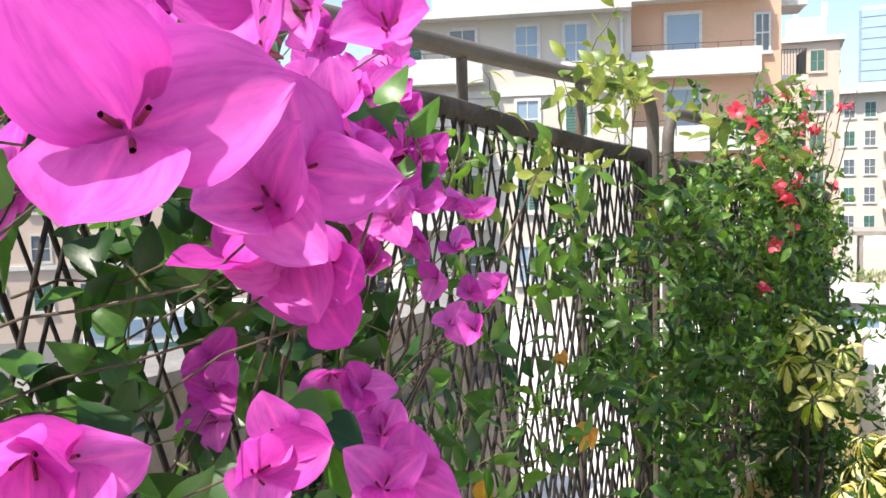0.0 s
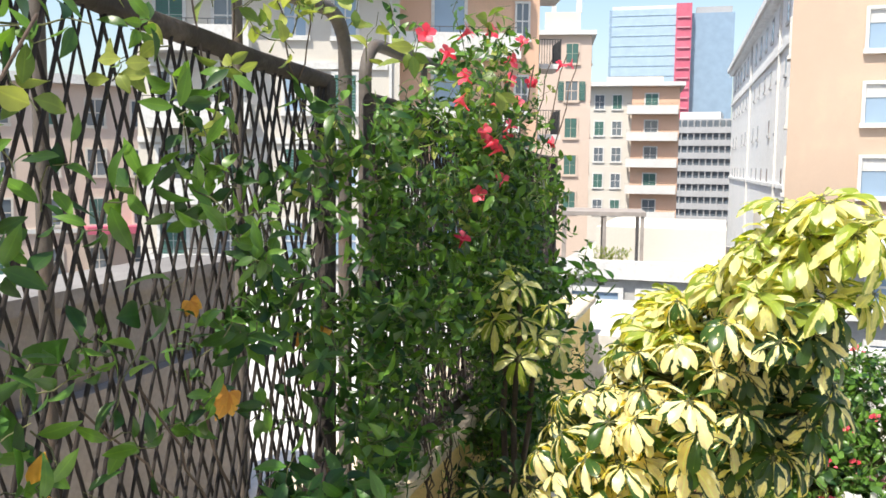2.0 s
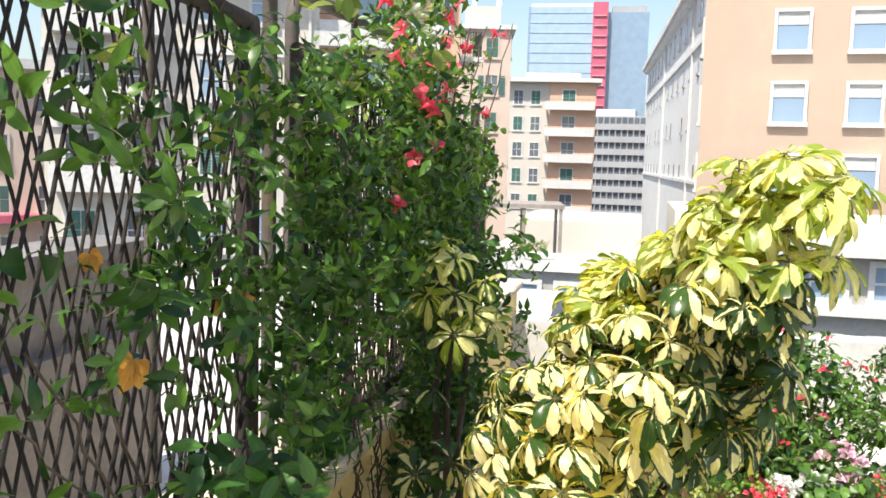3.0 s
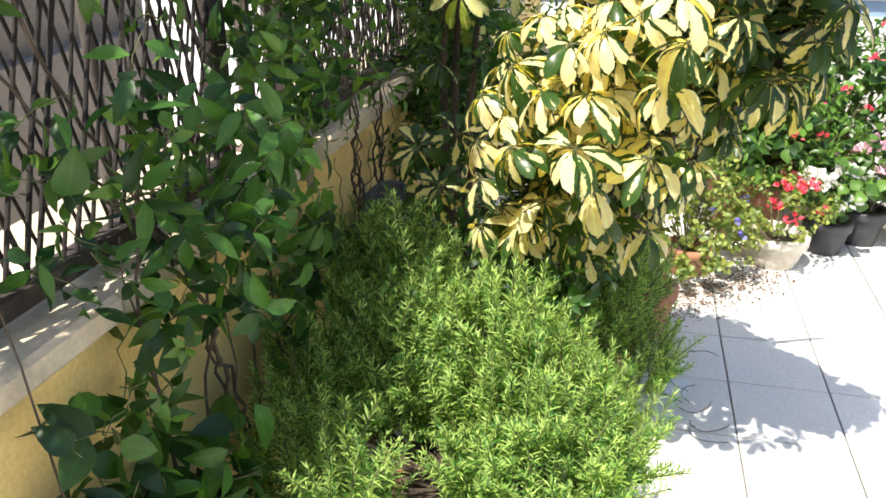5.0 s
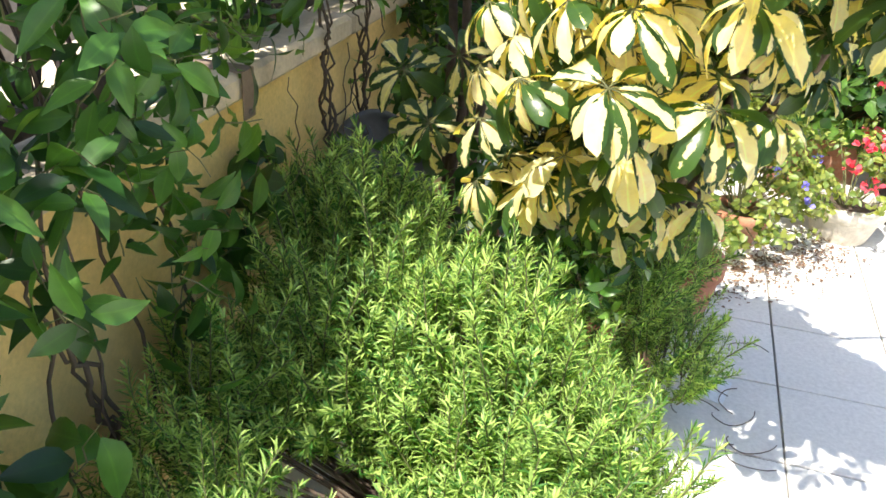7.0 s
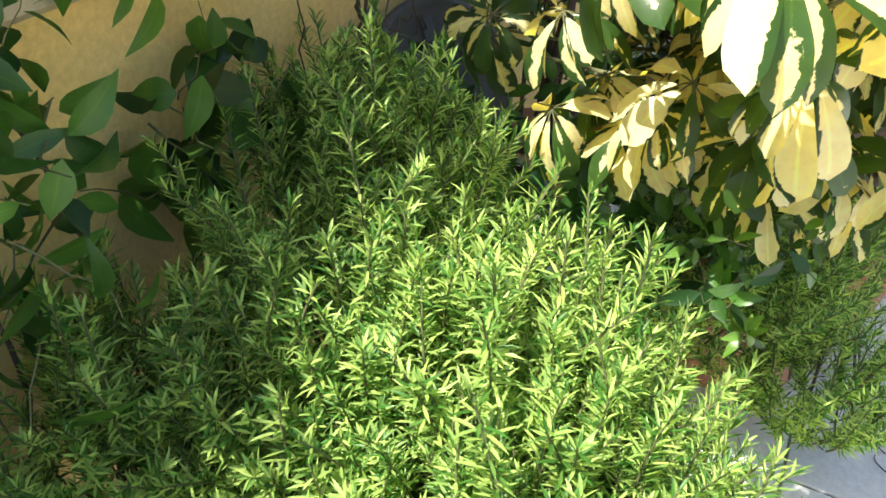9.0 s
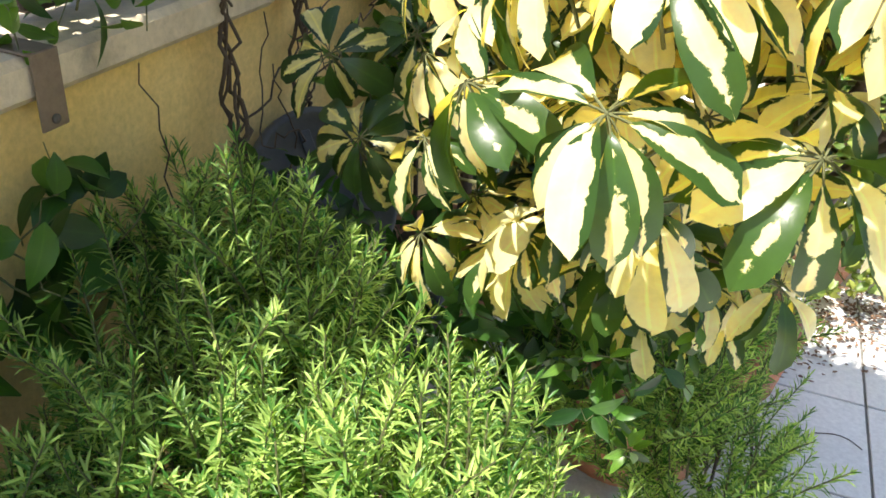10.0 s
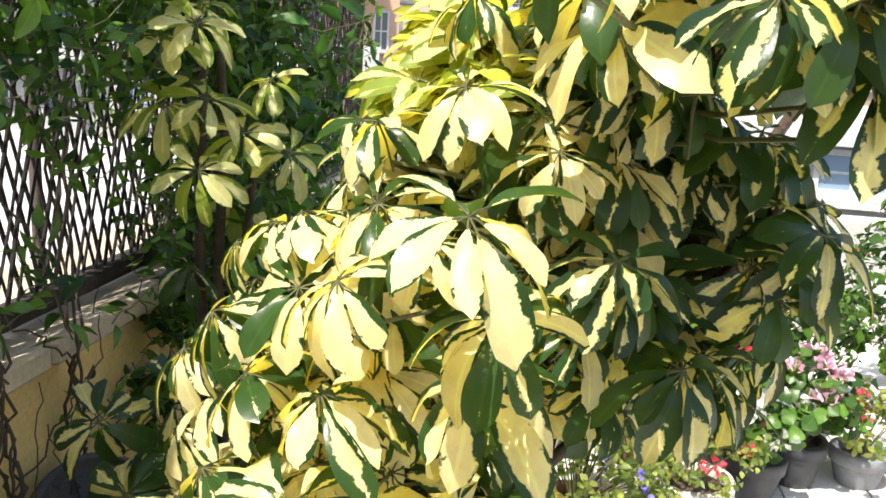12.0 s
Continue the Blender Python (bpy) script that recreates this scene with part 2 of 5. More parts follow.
# ---- mesh building ----
class Build:
    """Gathers vertices, faces and uvs, then makes one mesh."""

    def __init__(self):
        self.v, self.f, self.u, self.k = [], [], [], []

    def strip(self, rows, uvs, k=0):
        """rows: equal-length rows of points, joined into quads."""
        base, n = len(self.v), len(rows[0])
        for row, uvrow in zip(rows, uvs):
            self.v.extend(row)
            self.u.extend(uvrow)
        for i in range(len(rows) - 1):
            for j in range(n - 1):
                a = base + i * n + j
                self.f.append((a, a + 1, a + n + 1, a + n))
                self.k.append(k)

    def leaf(self, m, length, width, droop=0.2, fold=0.15, segments=4, shape=0.55, stalk=0.0, k=0, wave=0.0, point=0.75):
        """A leaf along +y of the pose m, widest at the share shape of its length, bent down by droop."""
        rows, uvs = [], []
        for i in range(segments + 1):
            s = i / segments
            w = width * 0.5 * max(0.04, (math.sin(math.pi * min(1.0, max(0.0, s ** (math.log(0.5) / math.log(shape)))))) ** point)
            y = stalk + length * s * (1 - 0.25 * droop * s)
            z = -length * droop * s * s
            wz = wave * width * math.sin(s * 9.0 + length * 700)
            rows.append([m @ Vector((-w, y, z + w * fold * 2 + wz)), m @ Vector((0, y, z)), m @ Vector((w, y, z + w * fold * 2 - wz))])
            uvs.append([(0.0, s), (0.5, s), (1.0, s)])
        self.strip(rows, uvs, k)

    def petal(self, m, length, width, cup, curl, ruffle, phase, k=0):
        """A papery petal, cupped across and ruffled at the rim."""
        rows, uvs, n = [], [], 9
        for i in range(n + 1):
            s = i / n
            w = width * 0.5 * max(0.05, math.sin(math.pi * s ** 0.86) ** 0.62 if s < 0.97 else 0.06)
            row, uvrow = [], []
            for j in range(-3, 4):
                q = j / 3
                rim = abs(q) ** 2
                z = cup * w * rim - curl * length * s * s + ruffle * width * rim * math.sin(s * 8 + phase + q * 1.5) + 0.012 * width * math.sin(q * 9 + s * 3)
                row.append(m @ Vector((q * w, length * s, z)))
                uvrow.append((0.5 + 0.5 * q, s))
            rows.append(row)
            uvs.append(uvrow)
        self.strip(rows, uvs, k)

    def tube(self, points, radius, sides=5, k=0, taper=1.0):
        rows, n = [], len(points)
        pts = [Vector(p) for p in points]
        side = None
        for i, p in enumerate(pts):
            d = (pts[min(i + 1, n - 1)] - pts[max(i - 1, 0)]).normalized()
            if side is None:
                side = d.orthogonal().normalized()
            side = (side - d * side.dot(d)).normalized()
            up = d.cross(side)
            r = radius * (1 + (taper - 1) * i / max(1, n - 1))
            rows.append([p + (side * math.cos(a) + up * math.sin(a)) * r for a in [2 * math.pi * j / sides for j in range(sides + 1)]])
        self.strip(rows, [[(j / sides, i / max(1, n - 1)) for j in range(sides + 1)] for i in range(n)], k)
        if sides >= 7:
            for row in (rows[0], rows[-1]):
                base = len(self.v)
                self.v.extend(row[:sides])
                self.u.extend([(0, 0)] * sides)
                self.f.append(tuple(range(base, base + sides)))
                self.k.append(k)

    def lathe(self, profile, sides=24, k=0, centre=(0, 0, 0)):
        c = Vector(centre)
        rows = [[c + Vector((r * math.cos(2 * math.pi * j / sides), r * math.sin(2 * math.pi * j / sides), z)) for j in range(sides + 1)] for r, z in profile]
        self.strip(rows, [[(j / sides, i) for j in range(sides + 1)] for i in range(len(rows))], k)

    def box(self, x0, y0, z0, x1, y1, z1, k=0, m=None, bevel=0.0):
        b, e = len(self.v), bevel
        if e:
            ring = [(x0 + e, y0), (x1 - e, y0), (x1, y0 + e), (x1, y1 - e), (x1 - e, y1), (x0 + e, y1), (x0, y1 - e), (x0, y0 + e)]
            cx, cy = (x0 + x1) / 2, (y0 + y1) / 2
            sx, sy = 1 - 2 * e / (x1 - x0), 1 - 2 * e / (y1 - y0)
            inner = [(cx + (x - cx) * sx, cy + (y - cy) * sy) for x, y in ring]
            pts = [(x, y, z0) for x, y in inner] + [(x, y, z0 + e) for x, y in ring] + [(x, y, z1 - e) for x, y in ring] + [(x, y, z1) for x, y in inner]
            faces = [tuple(range(7, -1, -1)), tuple(range(24, 32))]
            for lev in range(3):
                faces += [(lev * 8 + j, lev * 8 + (j + 1) % 8, lev * 8 + 8 + (j + 1) % 8, lev * 8 + 8 + j) for j in range(8)]
        else:
            pts = [(x, y, z) for z in (z0, z1) for y in (y0, y1) for x in (x0, x1)]
            faces = [(0, 2, 3, 1), (4, 5, 7, 6), (0, 1, 5, 4), (2, 6, 7, 3), (0, 4, 6, 2), (1, 3, 7, 5)]
        self.v.extend([m @ Vector(p) for p in pts] if m else [Vector(p) for p in pts])
        self.u.extend([(0, 0)] * len(pts))
        self.f.extend([tuple(b + i for i in f) for f in faces])
        self.k.extend([k] * len(faces))

    def mesh(self, name, materials, smooth=True):
        me = bpy.data.meshes.new(name)
        me.from_pydata([tuple(p) for p in self.v], [], self.f)
        for mat in materials:
            me.materials.append(mat)
        layer = me.uv_layers.new(name="UVMap")
        loops = np.empty(len(me.loops), dtype=np.int32)
        me.loops.foreach_get("vertex_index", loops)
        layer.data.foreach_set("uv", np.array(self.u, dtype=np.float32)[loops].ravel())
        me.polygons.foreach_set("material_index", np.array(self.k, dtype=np.int32))
        me.polygons.foreach_set("use_smooth", np.full(len(self.f), smooth))
        me.update()
        return me


def joined_mesh(name, placed):
    """One mesh of many meshes at their poses; all share the first one's materials."""
    vs, fs, us, ks, base = [], [], [], [], 0
    for me, m in placed:
        co = np.empty(len(me.vertices) * 3, dtype=np.float64)
        me.vertices.foreach_get("co", co)
        a = np.array(m)
        vs.append(co.reshape(-1, 3) @ a[:3, :3].T + a[:3, 3])
        fs.extend([tuple(base + i for i in p.vertices) for p in me.polygons])
        ks.extend([p.material_index for p in me.polygons])
        uv = np.empty(len(me.loops) * 2, dtype=np.float32)
        me.uv_layers[0].data.foreach_get("uv", uv)
        us.append(uv)
        base += len(me.vertices)
    out = bpy.data.meshes.new(name)
    out.from_pydata(np.concatenate(vs).tolist(), [], fs)
    for mat in placed[0][0].materials:
        out.materials.append(mat)
    layer = out.uv_layers.new(name="UVMap")
    layer.data.foreach_set("uv", np.concatenate(us))
    out.polygons.foreach_set("material_index", np.array(ks, dtype=np.int32))
    out.polygons.foreach_set("use_smooth", np.full(len(fs), True))
    out.update()
    return out


def part(name, data, parent, label="", m=None):
    """One mesh object under a thing or a part."""
    ob = new(name, data)
    ob.parent = parent
    if m is not None:
        ob.matrix_basis = m
    return tagged(ob, label) if label else ob


def thing(name, label, category, m=None, group="", kind="", data=None):
    ob = new(name, data)
    if m is not None:
        ob.matrix_basis = m
    return tagged(ob, label, category, group, kind)


def aim(place, direction, spin=0.0, scale=1.0):
    """A pose whose +y points along direction, with z as far up as it can."""
    d = Vector(direction).normalized()
    x = d.cross(Vector((0, 0, 1)))
    x = x.normalized() if x.length > 1e-4 else Vector((1, 0, 0))
    z = x.cross(d)
    m = Matrix((x, d, z)).transposed().to_4x4()
    return Matrix.Translation(place) @ m @ Matrix.Rotation(spin, 4, "Y") @ Matrix.Scale(scale, 4)


rnd = random.Random(7)


def jitter(a):
    return rnd.uniform(-a, a)


def sagging(a, b, n=6, sag=0.0, wob=0.01):
    """Points of a slightly crooked line from a to b."""
    a, b = Vector(a), Vector(b)
    out = []
    for i in range(n + 1):
        s = i / n
        p = a.lerp(b, s) + Vector((0, 0, -sag * 4 * s * (1 - s)))
        if 0 < i < n:
            p += Vector((jitter(wob), jitter(wob), jitter(wob)))
        out.append(p)
    return out


# ---- setting ----
WALL_X, COPE_X, FENCE_X, COPE_Z = -0.69, -0.655, -0.735, 0.765
TILE = 0.266
NORTH_Y, SOUTH_Y, EAST_X = 5.6, -2.6, 4.6

b = Build()
b.box(WALL_X, SOUTH_Y, -0.3, EAST_X, NORTH_Y, -0.006)
floor = thing("floor", "white ceramic terrace floor with thin dark joints", "floor", kind="structure", data=b.mesh("floor", [M_GROUT], False))

b = Build()
b.box(WALL_X - 0.24, SOUTH_Y, -0.3, WALL_X, NORTH_Y + 0.2, COPE_Z - 0.045)
wall_west = thing("wall_west", "low ochre stucco parapet wall under a stone coping", "wall", kind="structure", data=b.mesh("wall", [M_STUCCO], False))
b = Build()
b.box(WALL_X, NORTH_Y, -0.3, EAST_X, NORTH_Y + 0.2, 0.55)
wall_north = thing("wall_north", "low pale rendered parapet at the terrace end", "wall", kind="structure", data=b.mesh("wall", [M_ROOF], False))
b = Build()
b.box(EAST_X, SOUTH_Y, -0.3, EAST_X + 0.2, NORTH_Y + 0.2, 0.8)
wall_east = thing("wall_east", "plain ochre stucco parapet wall", "wall", kind="structure", data=b.mesh("wall", [M_STUCCO], False))
b = Build()
b.box(WALL_X - 0.24, SOUTH_Y - 0.2, -0.3, EAST_X + 0.2, SOUTH_Y, 2.4)
wall_south = thing("wall_south", "plain ochre stucco house wall", "wall", kind="structure", data=b.mesh("wall", [M_STUCCO], False))

# street far below, out to the horizon
b = Build()
b.box(-2500, -2500, -8.2, 2500, 2500, -8.0)
M_STREET = surface("asphalt", (0.06, 0.06, 0.062), (0.10, 0.10, 0.10), 0.9, 0.05, 3.0, 0.2)
ground = thing("ground", "grey asphalt street far below the terrace", "ground", kind="structure", data=b.mesh("ground", [M_STREET], False))

# the building that carries both terraces
b = Build()
b.box(-9.0, SOUTH_Y - 3.0, -8.0, WALL_X - 0.25, 13.0, -0.35)
neighbour_roof = thing("neighbour_roof", "sunlit pale flat roof beside the terrace", "roof", kind="structure", data=b.mesh("roof", [M_ROOF], False))
b = Build()
b.box(WALL_X - 0.25, SOUTH_Y - 3.0, -8.0, EAST_X + 1.5, NORTH_Y + 0.25, -0.31)
own_building = thing("building_below", "rendered storeys under the terrace", "building", kind="structure", data=b.mesh("storeys", [M_CONCRETE], False))
b = Build()
b.box(-2.9, SOUTH_Y - 3.0, -0.35, -2.6, 4.75, 0.96)
b.box(-2.95, SOUTH_Y - 3.0, 0.96, -2.54, 4.75, 1.03)
b.box(-2.6, SOUTH_Y - 3.0, -0.35, -2.52, 4.75, 0.56)
grey_parapet = thing("neighbour_wall", "weathered grey rendered parapet wall on the roof beyond", "wall", kind="structure", data=b.mesh("wall", [M_CONCRETE], False))

# ---- fence on the parapet ----
PANELS = [(-1.72, -0.46, 1.87, 1.84), (-0.44, 0.77, 1.86, 1.825), (0.865, 2.06, 1.832, 1.762), (2.29, 3.47, 1.742, 1.665), (3.49, 4.69, 1.665, 1.62)]  # from y, to y, top at each end


def stick_mesh(length, lean, seed):
    r = random.Random(seed)
    bb = Build()
    n = 6
    pts = [(r.uniform(-0.003, 0.003), lean * i / n + r.uniform(-0.004, 0.004), length * i / n) for i in range(n + 1)]
    bb.tube(pts, 0.0033 + r.uniform(-0.0007, 0.0009), 5, 0, 0.8)
    return bb.mesh("stick", [M_STICK])


def trellis_panel(y0, y1, top, top_end, spread):
    """A wooden frame filled with crossing willow sticks."""
    z0 = COPE_Z + 0.012
    t = thing("trellis_panel", "dark willow trellis panel in a weathered wooden frame", "fence panel", pose(FENCE_X, y0, z0), group="trellis panels on the parapet")
    w, h = y1 - y0, top - z0
    fall = (top - top_end) / w
    rail = Build()
    pts = [(jitter(0.003), w * i / 8, h - 0.016 - fall * w * i / 8 + 0.006 * math.sin(i * 0.8) + jitter(0.002)) for i in range(9)]
    rail.tube(pts, 0.0185, 8)
    part("top_rail", rail.mesh("top_rail", [M_FRAMEWOOD]), t)
    low = Build()
    low.box(-0.017, 0.0, 0.0, 0.017, w, 0.034, bevel=0.004)
    part("bottom_rail", low.mesh("bottom_rail", [M_FRAMEWOOD], False), t)
    for y in (0.017, w - 0.017):
        p = Build()
        p.box(-0.019, y - 0.019, 0.034, 0.019, y + 0.019, h - 0.012 - fall * y, bevel=0.005)
        part("post", p.mesh("post", [M_FRAMEWOOD], False), t)
    lean = h * 0.30
    zl, zh = 0.03, h - 0.02
    k = 0
    for family in (1, -1):
        n = int((w + lean) / spread)
        for i in range(n):
            a = -lean + (i + 0.5) * spread + jitter(spread * 0.22)
            s0, s1 = max(0.0, (0.03 - a) / lean), min(1.0, (w - 0.03 - a) / lean)
            if s1 - s0 < 0.06:
                continue
            ya, yb = a + lean * s0, a + lean * s1
            if family < 0:
                ya, yb = w - ya, w - yb
            L = (zh - zl) * (s1 - s0) - (fall * yb if s1 > 0.97 else 0.0)
            k += 1
            part("stick", stick_mesh(L, yb - ya, k * 2 + (family > 0) + int(y0 * 100) * 1000), t, m=Matrix.Translation((0.006 * family, ya, zl + (zh - zl) * s0)))
    return t


for y0, y1, top, top_end in PANELS:
    trellis_panel(y0, y1, top, top_end, 0.036 if y0 < 2 else 0.030)


def rail_hoop(y0, y1, top):
    """A bent iron tube with both ends set in the coping."""
    x, r = -0.775, 0.0165
    t = thing("iron_railing", "brown painted bent iron tube railing on the coping", "railing", pose(x, y0, COPE_Z), group="iron railings behind the trellis")
    h, w, c = top - COPE_Z, y1 - y0, 0.09
    pts = [(0, 0, -0.01), (0, 0, h * 0.5), (0, 0, h - c)]
    pts += [(0, c - c * math.cos(a), h - c + c * math.sin(a)) for a in [math.pi / 2 * i / 6 for i in range(1, 7)]]
    pts += [(0, c + (w - 2 * c) * i / 6, h + jitter(0.003)) for i in range(1, 7)]
    pts += [(0, w - c + c * math.sin(a), h - c + c * math.cos(a)) for a in [math.pi / 2 * i / 6 for i in range(1, 7)]]
    pts += [(0, w, h * 0.5), (0, w, -0.01)]
    bb = Build()
    bb.tube(pts, r, 10)
    part("bent_tube", bb.mesh("bent_tube", [M_IRON]), t)
    for f in (0.33, 0.67):
        u = Build()
        u.tube([(0, w * f, -0.01), (0, w * f, h * 0.5), (0, w * f, h - r)], 0.010, 8)
        part("upright", u.mesh("upright", [M_IRON]), t)


rail_hoop(-1.6, 0.70, 1.96)
rail_hoop(0.80, 2.235, 1.915)
rail_hoop(2.355, 3.70, 1.875)

# ---- schefflera ----


def leaflet_mesh(seed, length, width, leaf=None):
    r = random.Random(seed)
    bb = Build()
    bb.leaf(Matrix(), length, width, r.uniform(0.25, 0.75), r.uniform(0.05, 0.25), 10, 0.70, length * 0.16, 0, 0.05, 0.38)
    bb.tube([(0, 0, 0), (0, length * 0.1, 0.001), (0, length * 0.2, 0)], 0.0011, 4, 1)
    return bb.mesh("leaflet", [leaf or L_SCHEF, M_TWIG])


LEAFLETS = [leaflet_mesh(i, 0.076 + 0.004 * (i % 6), 0.028 + 0.003 * (i % 4)) for i in range(14)]
b = Build()
b.tube([(0, 0, 0.002), (0.004, -0.003, -0.03), (0.0, 0.0, -0.075)], 0.0018, 5, 1)
STALK = b.mesh("leaf_stalk", [L_SCHEF, M_TWIG])


def whorl_plan(seed, count, low, high):
    """Leaflets hanging round one point like the ribs of an umbrella about +z."""
    r = random.Random(seed)
    out = []
    for i in range(count):
        a = 2 * math.pi * (i + r.uniform(-0.25, 0.25)) / count
        m = Matrix.Rotation(a, 4, "Z") @ Matrix.Rotation(radians(r.uniform(low, high)), 4, "X") @ Matrix.Rotation(r.uniform(-0.35, 0.35), 4, "Y") @ Matrix.Scale(r.uniform(0.80, 1.12), 4)
        out.append((LEAFLETS[r.randrange(len(LEAFLETS))], m))
    return out


PLANS = [whorl_plan(i, 8 + i % 3, -40 + 4 * (i % 4), 0 + 6 * (i % 3)) for i in range(9)]
RISING = [whorl_plan(30 + i, 8 + i % 3, -26 + 4 * (i % 4), 14 + 8 * (i % 3)) for i in range(9)]
# paler leaflet copies with backlight in their colour, for the upper whorls
YOUNG_LIT = {me.name: leaflet_mesh(i, 0.076 + 0.004 * (i % 6), 0.027 + 0.003 * (i % 4), L_YOUNGLIT) for i, me in enumerate(LEAFLETS)}
TOPS = [joined_mesh("leaf_whorl", [(YOUNG_LIT[me.name], m) for me, m in p] + [(STALK, Matrix())]) for p in RISING]
# leaflet copies with shade in their colour, for side, rear and low whorls
OLDER_SHADED = {me.name: leaflet_mesh(i, 0.074 + 0.004 * (i % 6), 0.029 + 0.003 * (i % 4), L_OLDERSHADE) for i, me in enumerate(LEAFLETS)}
SIDES = [joined_mesh("leaf_whorl", [(OLDER_SHADED[me.name], m) for me, m in p] + [(STALK, Matrix())]) for p in PLANS]
WHORLS = [joined_mesh("leaf_whorl", [(STALK, Matrix())] + p) for p in PLANS]
HANGING = [whorl_plan(50 + i, 10 + i % 3, -48 + 4 * (i % 3), 4 + 8 * (i % 3)) for i in range(6)]


def schefflera(label, base, spots, stems, singly=0, young_lit=False):
    """Bare stems from a pot, each carrying whorls of leaves. spots: (place, facing, size)."""
    done = 0
    t = thing("schefflera", label, "shrub", pose(*base))
    o = Vector(base)
    for top in stems:
        bb = Build()
        bb.tube(sagging((jitter(0.05), jitter(0.05), 0), Vector(top) - o, 7, 0, 0.012), 0.013, 7, 0, 0.55)
        part("stem", bb.mesh("stem", [M_BARK]), t)
    tops = [Vector(s) for s in stems]
    for place, facing, size in spots:
        q = Vector(place)
        d = Vector(facing).normalized()
        z = d
        x = z.orthogonal().normalized()
        m = Matrix((x, z.cross(x), z)).transposed().to_4x4()
        pick = rnd.randrange(len(WHORLS))
        at = Matrix.Translation(q - o) @ m @ Matrix.Rotation(rnd.uniform(0, 6.28), 4, "Z") @ Matrix.Scale(size, 4)
        if done < singly:
            w = part("leaf_whorl", STALK, t, m=at)
            for me, lm in HANGING[pick % 6]:
                part("leaflet", OLDER_SHADED[me.name] if place[0] > 0.1 else me, w, m=lm)
        else:
            # leaf copy by place: lit-looking on top, shaded-looking at side, rear and low
            kind = TOPS if young_lit and place[2] > 0.9 or place[2] > (1.33 if place[0] > 0.05 else 1.10) else SIDES if place[0] > 0.13 or place[1] > 2.5 or facing[2] < 0.5 else WHORLS
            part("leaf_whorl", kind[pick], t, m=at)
        done += 1
        near = min(tops, key=lambda s: (s - q).length)
        start = Vector((near.x, near.y, min(near.z, q.z - 0.05)))
        if start.z < near.z:
            s = max(0.0, (start.z - o.z) / max(0.01, near.z - o.z))
            start = o.lerp(near, s)
        end = q - d * 0.06 * size
        twigs = Build()
        twigs.tube([start - o, start.lerp(end, 0.5) + Vector((0, 0, -0.01)) - o, end - o], 0.0034, 5, 0, 0.55)
        part("branch", twigs.mesh("branch", [M_TWIG]), t)
    return t


spots = []
# whorls that stand out on the side of the path: place, facing, size
FRONT = [((-0.192, 2.24, 0.925), (-0.40, -0.30, 0.9), 1.15), ((-0.105, 2.19, 0.935), (-0.1, -0.35, 0.9), 1.1), ((0.022, 2.18, 0.965), (0.0, -0.35, 0.9), 1.3),
         ((-0.25, 2.27, 0.805), (-0.30, -0.35, 0.9), 1.15), ((-0.116, 2.15, 0.848), (-0.05, -0.35, 0.9), 1.2), ((-0.085, 2.22, 0.762), (0.0, -0.35, 0.9), 1.1),
         ((0.012, 2.22, 0.820), (0.1, -0.35, 0.9), 1.2), ((-0.35, 2.37, 0.60), (-0.1, -0.35, 0.9), 0.9), ((0.052, 2.10, 1.048), (0.0, -0.32, 0.95), 1.3),
         ((0.032, 2.03, 1.132), (0.0, -0.3, 0.95), 1.25), ((-0.081, 2.147, 1.05), (-0.25, -0.3, 0.95), 1.15), ((-0.09, 2.30, 1.16), (-0.3, -0.2, 0.95), 1.0),
         ((0.00, 2.22, 1.20), (-0.15, -0.25, 0.95), 1.05), ((-0.03, 2.33, 1.28), (-0.15, -0.1, 0.95), 1.0), ((-0.17, 2.30, 1.07), (-0.35, -0.15, 0.95), 1.05),
         ((0.13, 2.17, 1.08), (0.15, -0.3, 0.9), 1.1), ((0.20, 2.25, 0.97), (0.2, -0.3, 0.9), 1.1), ((0.185, 1.985, 1.265), (0.2, -0.3, 0.95), 0.95),
         ((-0.23, 2.32, 0.90), (-0.45, -0.1, 0.9), 1.0), ((-0.28, 2.36, 0.84), (-0.5, 0.0, 0.9), 1.0), ((0.09, 2.36, 0.78), (0.2, -0.3, 0.9), 0.9), ((-0.10, 2.30, 0.69), (0.0, -0.3, 0.9), 0.9),
         ((-0.29, 2.33, 0.95), (-0.40, -0.2, 0.9), 1.1), ((-0.25, 2.38, 1.04), (-0.35, -0.15, 0.9), 1.0), ((-0.18, 2.42, 1.15), (-0.3, -0.15, 0.9), 1.0), ((0.09, 1.95, 1.30), (0.0, -0.2, 0.95), 1.0),
         ((-0.34, 2.42, 0.87), (-0.5, -0.1, 0.85), 1.0), ((-0.36, 2.42, 0.77), (-0.5, -0.1, 0.85), 1.0), ((-0.31, 2.48, 0.99), (-0.4, 0.0, 0.9), 0.95), ((-0.35, 2.38, 0.70), (-0.45, -0.25, 0.85), 0.95)]
r2 = random.Random(11)


def west_edge(y, z):
    """How far the crown reaches towards the parapet."""
    rise = max(0.0, z - 0.9)
    return -0.317 + 0.74 * rise - max(0.0, 0.52 - 0.95 * rise) * (y - 2.3)


FRONT = [((max(p[0], west_edge(p[1], p[2]) + 0.03), p[1], p[2]), f, s * (0.66 if p[2] > 0.98 else 0.80)) for p, f, s in FRONT]
spots.extend(FRONT)
